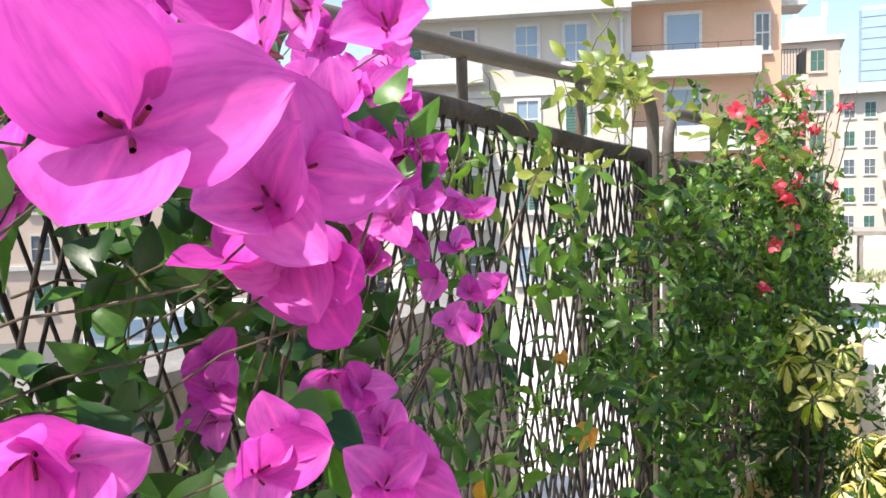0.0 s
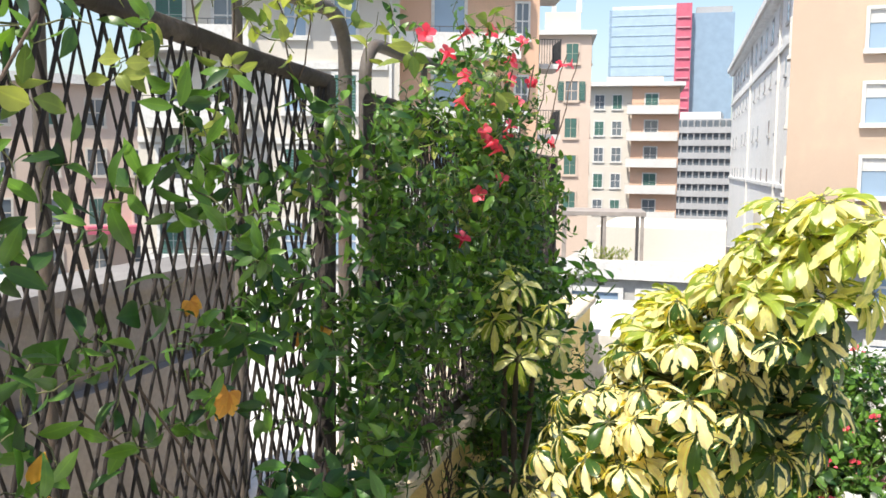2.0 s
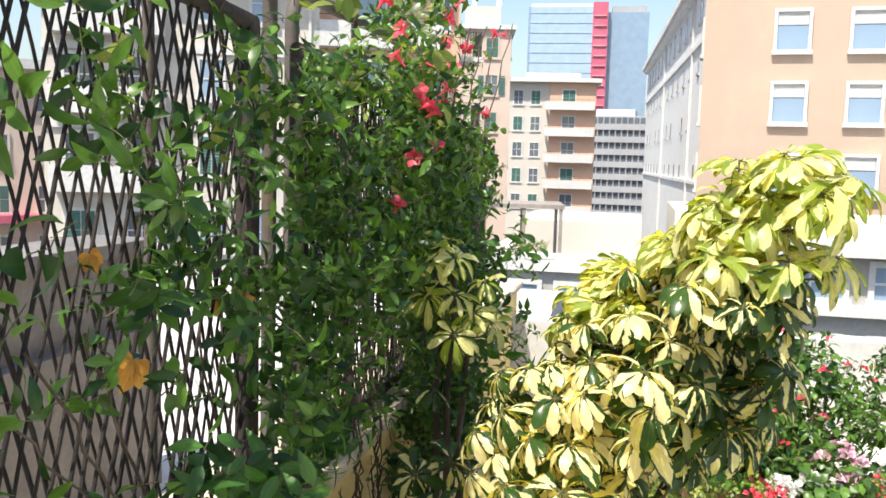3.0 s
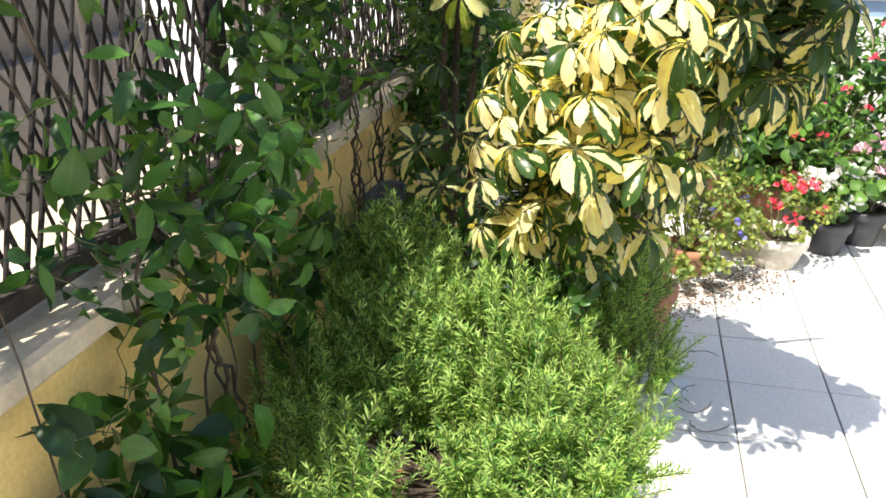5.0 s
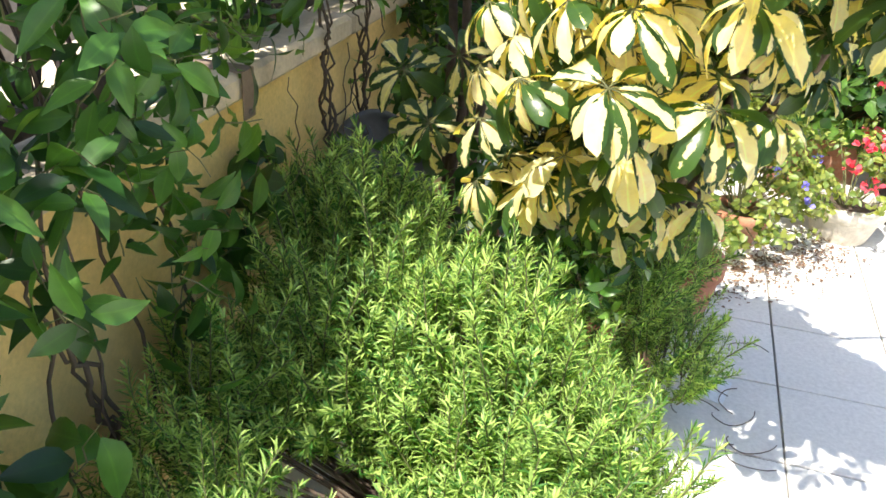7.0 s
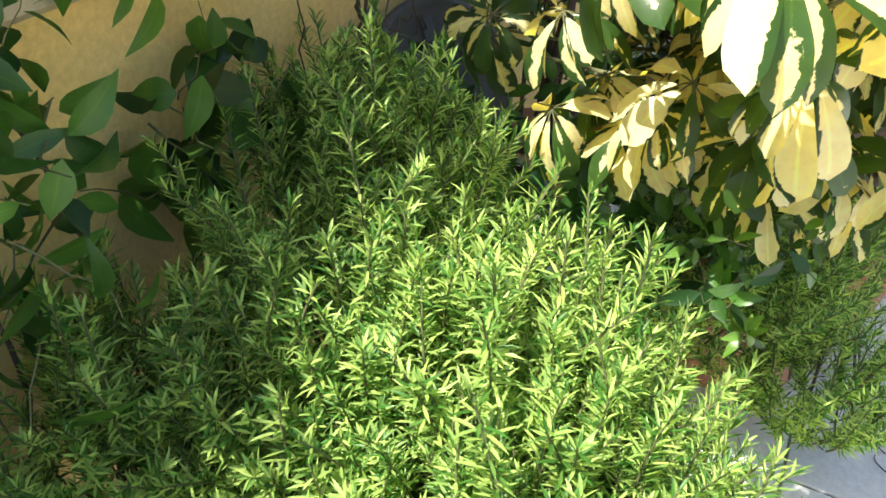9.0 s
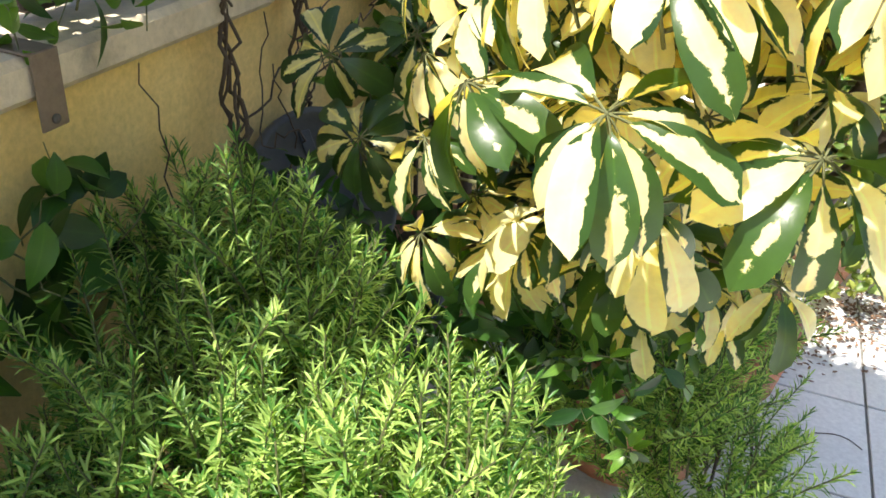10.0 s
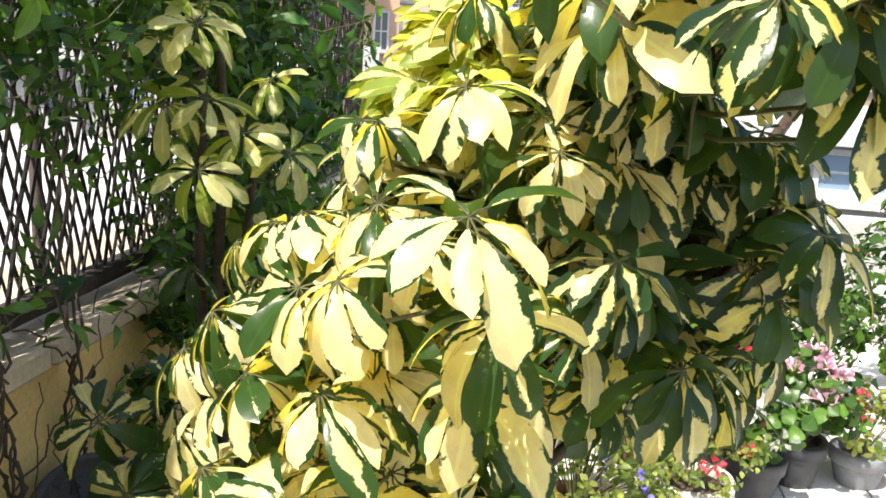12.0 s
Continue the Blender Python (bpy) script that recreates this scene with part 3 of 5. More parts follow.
# rounded masses of the crown: centre, radii, number of whorls
LOBES = [((-0.14, 2.50, 0.80), (0.26, 0.21, 0.26), 105), ((0.00, 2.45, 1.07), (0.28, 0.27, 0.24), 110), ((0.22, 2.17, 1.33), (0.15, 0.15, 0.14), 50), ((0.29, 2.10, 1.46), (0.09, 0.10, 0.08), 18), ((0.15, 2.22, 1.42), (0.12, 0.12, 0.10), 22),
         ((0.21, 2.38, 1.06), (0.13, 0.18, 0.17), 50), ((0.02, 2.66, 0.84), (0.24, 0.18, 0.24), 50), ((0.05, 2.32, 1.27), (0.16, 0.16, 0.13), 40), ((-0.10, 2.42, 1.24), (0.12, 0.14, 0.10), 24), ((-0.14, 2.54, 0.60), (0.24, 0.18, 0.10), 40)]
for centre, radii, count in LOBES:
    n = 0
    while n < count:
        d = Vector((r2.gauss(0, 1), r2.gauss(0, 1), r2.gauss(0, 1))).normalized()
        q = r2.uniform(0.35, 1.0) ** 0.6
        p = Vector(centre) + Vector((d.x * radii[0], d.y * radii[1], d.z * radii[2])) * q
        if (p - Vector((0.09, 1.58, 1.2))).length < 0.46 or p.x > 0.05 and p.z < 0.70 or p.x < west_edge(p.y, p.z) + 0.04 or any((p - Vector(f[0])).length < 0.075 for f in FRONT):
            continue
        out = Vector((d.x * 0.75, d.y * 0.75 - 0.12, 1.15 + 0.35 * d.z)) + Vector((r2.uniform(-0.25, 0.25), r2.uniform(-0.25, 0.25), 0))
        spots.append((tuple(p), tuple(out), r2.uniform(0.66, 0.92)))
        n += 1
# green whorls low by the parapet, their shade put into the darker leaf colour
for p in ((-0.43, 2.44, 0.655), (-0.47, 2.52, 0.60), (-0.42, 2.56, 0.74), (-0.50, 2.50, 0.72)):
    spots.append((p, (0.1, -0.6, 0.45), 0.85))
main_stems = [(0.05, 2.5, 1.05), (0.22, 2.2, 1.42), (0.35, 2.6, 1.2), (-0.15, 2.6, 0.8), (0.1, 2.65, 1.1), (0.3, 2.42, 1.1), (0.12, 2.3, 1.25), (-0.25, 2.55, 0.7)]
schefflera("large variegated yellow and green schefflera in a terracotta pot", (-0.12, 2.86, 0.24), spots, main_stems, len(FRONT))
spots2 = []
for p in ((-0.455, 2.715, 1.03), (-0.47, 2.78, 1.13), (-0.52, 2.74, 1.22), (-0.54, 2.86, 0.84), (-0.42, 2.80, 1.08), (-0.50, 2.84, 1.27), (-0.38, 2.90, 1.04), (-0.5, 2.95, 0.94), (-0.46, 2.72, 1.24), (-0.40, 2.86, 1.16), (-0.55, 2.80, 1.12)):
    spots2.append((p, (0.2 + jitter(0.3), -0.45 + jitter(0.3), 0.8), rnd.uniform(0.75, 0.95)))
# takes the paler copies so that its whorls look sunlit
schefflera("small variegated schefflera growing up beside the parapet", (-0.52, 2.98, 0.22), spots2, [(-0.5, 2.9, 1.2), (-0.45, 2.92, 1.0), (-0.53, 2.88, 1.25)], young_lit=True)


def flower_pot(label, place, r, h, material, soil=True, name="flower_pot", category="pot", rim=0.018):
    t = thing(name, label, category, pose(*place), group="pots on the terrace")
    bb = Build()
    bb.lathe([(0.001, 0), (r * 0.70, 0), (r * 0.72, 0.004), (r * 0.93, h - 0.045), (r * 0.93, h - 0.04), (r + 0.002, h - 0.04), (r + 0.004, h - 0.006), (r, h), (r - rim, h), (r - rim - 0.003, h - 0.03), (r * 0.8, h - 0.06)], 28)
    part("body", bb.mesh("body", [material]), t)
    if soil:
        s = Build()
        s.lathe([(0.001, h - 0.022), (r * 0.5, h - 0.026 + 0.006), (r - rim - 0.001, h - 0.03)], 20)
        part("soil", s.mesh("soil", [M_SOIL]), t)
    return t


flower_pot("terracotta pot under the large schefflera", (-0.12, 2.86, 0.0), 0.18, 0.27, M_TERRA)
flower_pot("terracotta pot beside the parapet", (-0.52, 2.98, 0.0), 0.12, 0.24, M_TERRA)

# ---- rosemary ----


def sprig_mesh(seed, length):
    """An upright stem set with needle leaves."""
    r = random.Random(seed)
    bb = Build()
    bend = Vector((r.uniform(-0.25, 0.25), r.uniform(-0.25, 0.25), 0))
    pts = [Vector((bend.x * length * s * s, bend.y * length * s * s, length * s)) for s in [i / 5 for i in range(6)]]
    bb.tube(pts, 0.0016, 4, 1, 0.5)
    n = int(length / 0.0018)
    for i in range(n):
        s = 0.12 + 0.88 * i / n
        p = Vector((bend.x * length * s * s, bend.y * length * s * s, length * s))
        a = i * 2.4 + r.uniform(-0.4, 0.4)
        up = radians(r.uniform(22, 55) + 28 * max(0, s - 0.8) * 5)
        m = Matrix.Translation(p) @ Matrix.Rotation(a, 4, "Z") @ Matrix.Rotation(up, 4, "X")
        L = r.uniform(0.016, 0.026) * (1.0 - 0.45 * max(0, s - 0.75) * 4 * 0.6)
        bb.leaf(m, L, 0.0026, r.uniform(-0.15, 0.3), 0.25, 3, 0.55, 0.0, 0, 0.0, 0.4)
    return bb.mesh("sprig", [L_ROSE, M_TWIG])


SPRIGS = [sprig_mesh(100 + i, 0.075 + 0.010 * i) for i in range(8)]


def rosemary(label, base, blobs, count, seed, parts_first=300):
    """A bush of sprigs on woody stems. blobs: centre and radii of the rounded masses."""
    r = random.Random(seed)
    t = thing("rosemary", label, "shrub", pose(*base))
    o = Vector(base)
    placed = []
    for i in range(count):
        c, rad, share = r.choices(blobs, [bl[2] for bl in blobs])[0]
        while True:
            d = Vector((r.gauss(0, 1), r.gauss(0, 1), r.gauss(0, 1))).normalized()
            if d.z > -0.35:
                break
        q = r.uniform(0.55, 1.0) ** 0.5
        p = Vector(c) + Vector((d.x * rad[0], d.y * rad[1], d.z * rad[2])) * q
        direction = Vector((d.x * 0.7 + r.uniform(-0.25, 0.25), d.y * 0.7 + r.uniform(-0.25, 0.25), 1.05 + max(0, d.z)))
        z = direction.normalized()
        x = z.orthogonal().normalized()
        m = Matrix((x, z.cross(x), z)).transposed().to_4x4()
        placed.append((SPRIGS[r.randrange(len(SPRIGS))], Matrix.Translation(p - z * r.uniform(0.03, 0.12) - o) @ m @ Matrix.Rotation(r.uniform(0, 6.28), 4, "Z") @ Matrix.Scale(r.uniform(0.8, 1.2), 4)))
        if i % 7 == 0:
            e = p - z * 0.07 - o
            wood = Build()
            wood.tube([(r.uniform(-0.04, 0.04), r.uniform(-0.04, 0.04), 0), (e.x * 0.45, e.y * 0.45, e.z * 0.4), e], 0.004, 5, 0, 0.4)
            part("stem", wood.mesh("stem", [M_BARK]), t)
    placed.sort(key=lambda it: -it[1].translation.z + it[1].translation.y * 0.3)
    for me, m in placed[:parts_first]:
        part("sprig", me, t, m=m)
    if len(placed) > parts_first:
        tagged(part("foliage", joined_mesh("foliage", placed[parts_first:]), t), kind="stuff")
    return t


ROSE_BLOBS = [((-0.13, 1.98, 0.32), (0.16, 0.27, 0.19), 3.2), ((-0.25, 2.12, 0.36), (0.19, 0.20, 0.20), 2.4), ((-0.44, 2.14, 0.38), (0.16, 0.20, 0.19), 1.9), ((-0.40, 1.70, 0.34), (0.09, 0.11, 0.16), 0.45), ((-0.56, 1.93, 0.34), (0.09, 0.17, 0.15), 0.8), ((-0.57, 2.34, 0.47), (0.08, 0.10, 0.13), 0.6), ((-0.45, 2.31, 0.47), (0.09, 0.09, 0.13), 0.6), ((0.01, 1.98, 0.36), (0.07, 0.16, 0.08), 0.5)]
rosemary("dense bright green rosemary bush in a pot", (-0.24, 1.98, 0.22), ROSE_BLOBS, 1900, 3)
flower_pot("dark pot hidden under the rosemary", (-0.24, 1.98, 0.0), 0.16, 0.25, M_TERRA)
flower_pot("small terracotta pot on the tiles", (0.04, 3.11, 0.0), 0.095, 0.17, M_TERRA)
rosemary("sparse thin rosemary in a small terracotta pot", (0.04, 3.11, 0.145), [((-0.02, 2.92, 0.25), (0.13, 0.17, 0.09), 1.0), ((0.02, 2.66, 0.17), (0.12, 0.16, 0.07), 0.8), ((-0.13, 2.66, 0.28), (0.18, 0.13, 0.14), 2.4)], 420, 5, 300)

# ---- climbers on the fence ----


SHOOT_PLANS = {}


def shoot_mesh(seed, count, length, width, spread, mats, droop=0.3, shape=0.45, point=1.0):
    """A short leafy shoot along +z with leaves in pairs; its pieces are kept in SHOOT_PLANS."""
    r = random.Random(seed)
    bb = Build()
    pts = [Vector((r.uniform(-0.01, 0.01), r.uniform(-0.01, 0.01), spread * i / 4)) for i in range(5)]
    bb.tube(pts, 0.0013, 4, 1, 0.6)
    twig = bb.mesh("shoot", mats)
    pieces = []
    for i in range(count):
        p = pts[0].lerp(pts[-1], (i + 0.5) / count)
        a = (i % 2) * math.pi + (i // 2) * 1.57 + r.uniform(-0.5, 0.5)
        m = Matrix.Translation(p) @ Matrix.Rotation(a, 4, "Z") @ Matrix.Rotation(radians(r.uniform(-50, 35)), 4, "X") @ Matrix.Rotation(r.uniform(-0.7, 0.7), 4, "Y")
        L = length * r.uniform(0.7, 1.15)
        lb = Build()
        lb.leaf(Matrix(), L, width * r.uniform(0.85, 1.15), r.uniform(0.0, droop * 2), r.uniform(0.05, 0.25), 5, shape, L * 0.12, 0, 0.02, point)
        pieces.append((lb.mesh("leaf", mats), m))
    whole = joined_mesh("leafy_shoot", [(twig, Matrix())] + pieces)
    SHOOT_PLANS[whole.name] = (twig, pieces)
    return whole


def leafy_parts(t, placed, singly):
    """The first shoots with every leaf by itself, the rest as one foliage part for each kind of leaf."""
    for me, m in placed[:singly]:
        twig, pieces = SHOOT_PLANS[me.name]
        s = part("shoot", twig, t, m=m)
        for leaf, lm in pieces:
            part("leaf", leaf, s, m=lm)
    rest = {}
    for me, m in placed[singly:]:
        rest.setdefault(me.materials[0].name, []).append((me, m))
    for group in rest.values():
        tagged(part("foliage", joined_mesh("foliage", group), t), kind="stuff")


JASM = [shoot_mesh(200 + i, 7 + i % 3, 0.046, 0.018, 0.09, [L_JASM, M_TWIG]) for i in range(7)]
JASD = [shoot_mesh(220 + i, 6 + i % 3, 0.064, 0.021, 0.11, [L_JASD, M_TWIG], 0.3, 0.42, 1.05) for i in range(6)]
BROAD = [shoot_mesh(230 + i, 4 + i % 2, 0.066, 0.040, 0.10, [L_JASD, M_TWIG], 0.35, 0.42, 0.8) for i in range(5)]
LIME = [shoot_mesh(240 + i, 6, 0.050, 0.026, 0.10, [L_LIME, M_TWIG]) for i in range(5)]
FINE = [shoot_mesh(260 + i, 12, 0.036, 0.013, 0.11, [L_JASM, M_TWIG]) for i in range(6)]
DRY = [shoot_mesh(280 + i, 2, 0.055, 0.038, 0.02, [L_DRY, M_TWIG], 0.3, 0.4) for i in range(3)]


def climber(name, label, base, stems, shoots, seed, singly=40):
    """Thin woody stems and leafy shoots; shoots: (mesh, place, direction, size)."""
    r = random.Random(seed)
    t = thing(name, label, "climber", pose(*base))
    o = Vector(base)
    for pts, rad in stems:
        bb = Build()
        fine = []
        for a, c in zip(pts, pts[1:]):
            fine += [p - o for p in sagging(a, c, 7, 0.0, 0.009)[:-1]]
        fine.append(Vector(pts[-1]) - o)
        bb.tube(fine, rad, 6, 0, 0.5)
        part("stem", bb.mesh("stem", [M_BARK]), t)
    placed = []
    for me, p, d, s in shoots:
        z = Vector(d).normalized()
        x = z.orthogonal().normalized()
        m = Matrix((x, z.cross(x), z)).transposed().to_4x4()
        placed.append((me, Matrix.Translation(Vector(p) - o) @ m @ Matrix.Rotation(r.uniform(0, 6.28), 4, "Z") @ Matrix.Scale(s, 4)))
    r.shuffle(placed)
    leafy_parts(t, placed, singly)
    return t


r3 = random.Random(21)


def fence_shoots(count, kinds, y0, y1, z0, z1, depth, density=None, x=FENCE_X):
    out = []
    while len(out) < count:
        y, z = r3.uniform(y0, y1), r3.uniform(z0, z1)
        if density and r3.random() > density(y, z):
            continue
        out.append((r3.choice(kinds), (x + 0.01 + r3.uniform(0, depth), y, z), (r3.uniform(-0.2, 0.9), r3.uniform(-0.9, 0.5), r3.uniform(-0.7, 0.9)), r3.uniform(0.75, 1.2)))
    return out


# the first stretch, thin: single stems and scattered leaves
sh = fence_shoots(22, LIME + JASM, 0.95, 2.0, 1.55, 1.80, 0.08)
sh += fence_shoots(78, JASM, 1.1, 2.35, 0.80, 1.60, 0.10, lambda y, z: max(0.10, (y - 1.2) / 1.1) * (1.0 if 1.1 < z < 1.45 else 0.45))
sh += fence_shoots(22, JASD + BROAD + JASM, 0.9, 1.7, 0.8, 1.4, 0.06)
sh += fence_shoots(26, JASM, 1.45, 2.0, 1.15, 1.72, 0.17)
sh += [(r3.choice(JASD), (-0.58 + r3.uniform(-0.06, 0.06), 1.80 + r3.uniform(-0.14, 0.14), 0.84 + r3.uniform(-0.13, 0.13)), (r3.uniform(-0.2, 0.9), -0.5, r3.uniform(-0.5, 0.9)), 1.05) for i in range(14)]
sh += fence_shoots(22, JASM, 1.0, 1.55, 0.85, 1.72, 0.14)
sh += fence_shoots(2, DRY, 1.0, 2.1, 0.85, 1.3, 0.07)
sh += fence_shoots(46, JASM + FINE, 2.02, 2.42, 0.80, 1.74, 0.10)
sh += fence_shoots(34, JASM + JASD, 2.06, 2.36, 0.78, 1.22, 0.09)
sh += fence_shoots(12, JASD + JASM, 1.65, 2.2, 0.95, 1.55, 0.12)
sh += fence_shoots(20, LIME, 1.45, 2.1, 1.80, 1.95, 0.06)
st = [([(-0.66, 1.4 + 0.1 * i, 0.02), (-0.65, 1.42 + 0.1 * i + jitter(0.1), 0.45), (-0.64, 1.4 + 0.1 * i + jitter(0.1), 0.775), (-0.71, 1.35 + 0.11 * i + jitter(0.15), 1.2), (-0.71, 1.2 + 0.13 * i + jitter(0.15), 1.6), (-0.72, 1.1 + 0.14 * i, 1.88)], 0.003) for i in range(3, 7)]
jasmine = climber("jasmine_climber", "loose green jasmine climbing the willow trellis", (-0.62, 1.7, 0.0), st, sh, 31)

lobed = Build()
for a, L in ((-75, 0.030), (-38, 0.042), (0, 0.050), (38, 0.042), (75, 0.030)):
    lobed.leaf(Matrix.Rotation(radians(a), 4, "Z"), L, 0.026, 0.2, 0.1, 5, 0.5, 0.0, 0, 0.03, 0.9)
LOBED = lobed.mesh("autumn_leaf", [L_DRY])
for p, turn, s in (((-0.66, 1.53, 1.21), 150, 1.0), ((-0.70, 1.49, 1.36), 200, 0.6), ((-0.69, 1.22, 1.08), 170, 0.9)):
    part("autumn_leaf", LOBED, jasmine, "orange lobed autumn leaf", Matrix.Translation(Vector(p) - Vector((-0.62, 1.7, 0))) @ Matrix.Rotation(radians(60), 4, "Z") @ Matrix.Rotation(radians(75), 4, "X") @ Matrix.Rotation(radians(turn), 4, "Z") @ Matrix.Scale(s, 4))

# the low dark leaves in front of the parapet
sh = fence_shoots(32, JASD + JASM + JASM, 1.5, 2.35, 0.55, 1.02, 0.11, lambda y, z: (1.0 if y < 2.05 else 0.12) if z > 0.78 or y < 1.75 else 0.05, -0.68)
sh += fence_shoots(40, BROAD, 1.36, 1.74, 0.24, 0.57, 0.09, lambda y, z: 1.0 if z < 0.60 - 0.35 * (y - 1.36) else 0.05, -0.66)
sh += fence_shoots(56, JASD + BROAD, 1.35, 1.80, 0.15, 0.52, 0.14, lambda y, z: 1.0 if z < 0.56 - 0.5 * (y - 1.35) else 0.0, -0.66)
sh += fence_shoots(14, JASD, 1.70, 1.98, 0.62, 0.92, 0.10, None, -0.66)
sh += fence_shoots(12, BROAD, 2.12, 2.36, 0.46, 0.66, 0.03, None, -0.66)
sh += fence_shoots(12, BROAD + JASD, 1.38, 1.66, 0.42, 0.72, 0.06, None, -0.66)
sh += fence_shoots(9, JASD, 1.86, 2.02, 0.52, 0.74, 0.08, None, -0.65)
sh += [(r3.choice(JASD), (r3.uniform(-0.60, -0.15), r3.uniform(2.50, 2.70), r3.uniform(0.18, 0.50)), (r3.uniform(-0.4, 0.8), -0.6, r3.uniform(-0.2, 0.9)), 0.95) for i in range(52)]
sh += [(r3.choice(JASD + FINE), (r3.uniform(-0.40, -0.02), r3.uniform(2.40, 2.56), r3.uniform(0.26, 0.52)), (r3.uniform(-0.6, 0.6), -0.5, r3.uniform(-0.1, 0.9)), 0.75) for i in range(22)]
st = [([(-0.6, 1.4 + 0.2 * i, 0.02), (-0.62, 1.42 + 0.2 * i, 0.4), (-0.64, 1.36 + 0.22 * i, 0.85)], 0.0026) for i in range(3)]
for i in range(3):
    st.append(([(-0.645 + 0.012 * math.cos(2.1 * i + q * 1.7), 1.97 - 0.05 * q + 0.014 * math.sin(2.1 * i + q * 1.7), 0.05 + 0.145 * q) for q in range(6)] + [(-0.70, 1.62 - 0.05 * i, 0.98), (-0.715, 1.5 - 0.12 * i, 1.25)], 0.0050 - 0.0008 * i))
climber("dark_climber", "dark green broad-leaved climber against the ochre parapet", (-0.6, 1.5, 0.0), st, sh, 33)

# the dense mass further on
sh = fence_shoots(320, JASM + FINE, 2.1, 3.2, 0.85, 1.68, 0.18, lambda y, z: (1.0 if z < 1.6 + 0.06 * math.sin(y * 7) else 0.25) if z > 1.12 else 0.35 if y > 2.78 else 0.07)
sh += fence_shoots(560, FINE + JASM, 2.95, 3.65, 0.50, 1.80, 0.20, lambda y, z: 1.0 if z < 1.72 - 0.30 * max(0.0, y - 3.0) + 0.05 * math.sin(y * 9) else 0.08)
sh += fence_shoots(30, JASM, 2.4, 3.0, 0.25, 0.8, 0.08, None, -0.68)
sh += fence_shoots(170, JASD + FINE, 2.9, 3.6, 0.12, 1.25, 0.30, None, -0.66)
st = []
for y0, count in ((2.53, 5), (2.70, 4)):
    for i in range(count):
        a = 2.2 * i
        twist = [(-0.655 + 0.012 * math.cos(a + q * 1.9), y0 + 0.016 * math.sin(a + q * 1.9) + 0.012 * math.sin(q * 2.3 + y0 * 40), 0.02 + 0.15 * q) for q in range(6)]
        twist += [(-0.70, y0 + jitter(0.14), 1.05), (-0.70, y0 + jitter(0.3), 1.35), (-0.68, y0 + jitter(0.35), 1.65)]
        st.append((twist, 0.0042 - 0.0004 * i))
    for i in range(4):
        z = 0.4 + 0.1 * i + jitter(0.05)
        y = y0 + (-1) ** i * (0.10 + 0.05 * i)
        st.append(([(-0.65, y0, z), (-0.62, (y + y0) / 2, z + 0.09), (-0.63, y, z + 0.12 + jitter(0.06)), (-0.64, y + jitter(0.08), z + 0.26)], 0.0018))
climber("jasmine_hedge", "dense small-leaved jasmine covering the far trellis", (-0.6, 3.0, 0.0), st, sh, 35)


# ---- red trumpet vine ----


def trumpet_mesh(seed):
    r = random.Random(seed)
    bb = Build()
    bb.lathe([(0.003, 0), (0.004, 0.02), (0.009, 0.042), (0.014, 0.05)], 8)
    for i in range(5):
        m = Matrix.Translation((0, 0, 0.046)) @ Matrix.Rotation(i * 1.2566 + r.uniform(-0.1, 0.1), 4, "Z") @ Matrix.Rotation(radians(r.uniform(5, 40)), 4, "X")
        bb.leaf(m, 0.034, 0.028, r.uniform(0.0, 0.5), 0.1, 4, 0.6, 0.006)
    return bb.mesh("flower", [L_RED])


TRUMPETS = [trumpet_mesh(i) for i in range(4)]
trumpet_vine = climber("trumpet_vine", "pale green vine with red trumpet flowers above the trellis", (-0.6, 3.0, 0.0),
    [([(-0.6, 3.0 + 0.1 * i, 0.02), (-0.6, 3.0 + 0.1 * i, 0.9), (-0.6, 2.95 + 0.2 * i, 1.5), (-0.52, 2.85 + 0.3 * i, 1.85 + 0.05 * i)], 0.005) for i in range(5)],
    fence_shoots(105, LIME + FINE + JASM, 2.65, 3.3, 1.42, 1.96, 0.20, lambda y, z: max(0.05, 1.2 - (z - 1.42) * 2.2)) + fence_shoots(62, LIME + FINE + FINE, 2.15, 3.0, 1.62, 1.90, 0.22), 37)
TRUMPET_AT = [(-0.54, 2.12, 1.84), (-0.54, 2.36, 1.87), (-0.54, 2.59, 1.91), (-0.54, 3.03, 1.93), (-0.54, 3.65, 1.93), (-0.54, 2.24, 1.8), (-0.54, 2.49, 1.78), (-0.54, 2.47, 1.71), (-0.54, 3.0, 1.75), (-0.54, 2.61, 1.62), (-0.54, 2.93, 1.66), (-0.54, 2.8, 1.51), (-0.54, 2.59, 1.49), (-0.54, 2.4, 1.37), (-0.54, 2.83, 1.67), (-0.54, 3.41, 1.66), (-0.54, 2.67, 1.6), (-0.54, 3.77, 1.97), (-0.52, 2.74, 1.86), (-0.52, 2.9, 1.82), (-0.54, 3.2, 1.84), (-0.54, 2.78, 1.74), (-0.54, 2.55, 1.66)]
for p in TRUMPET_AT:
    part("flower", TRUMPETS[rnd.randrange(4)], trumpet_vine, "red trumpet flower", Matrix.Translation(Vector(p) - Vector((-0.6, 3.0, 0))) @ Matrix.Rotation(rnd.uniform(0, 6.28), 4, "Z") @ Matrix.Rotation(radians(rnd.uniform(30, 95)), 4, "X") @ Matrix.Scale(0.66, 4))

# ---- bougainvillea ----


def bract_mesh(seed):
    r = random.Random(seed)
    bb = Build()
    bb.petal(Matrix(), 0.041 * r.uniform(0.88, 1.12), 0.037, r.uniform(0.1, 0.5), r.uniform(-0.25, 0.35), r.uniform(0.03, 0.08), r.uniform(0, 6.28))
    return bb.mesh("bract", [L_BRACT])


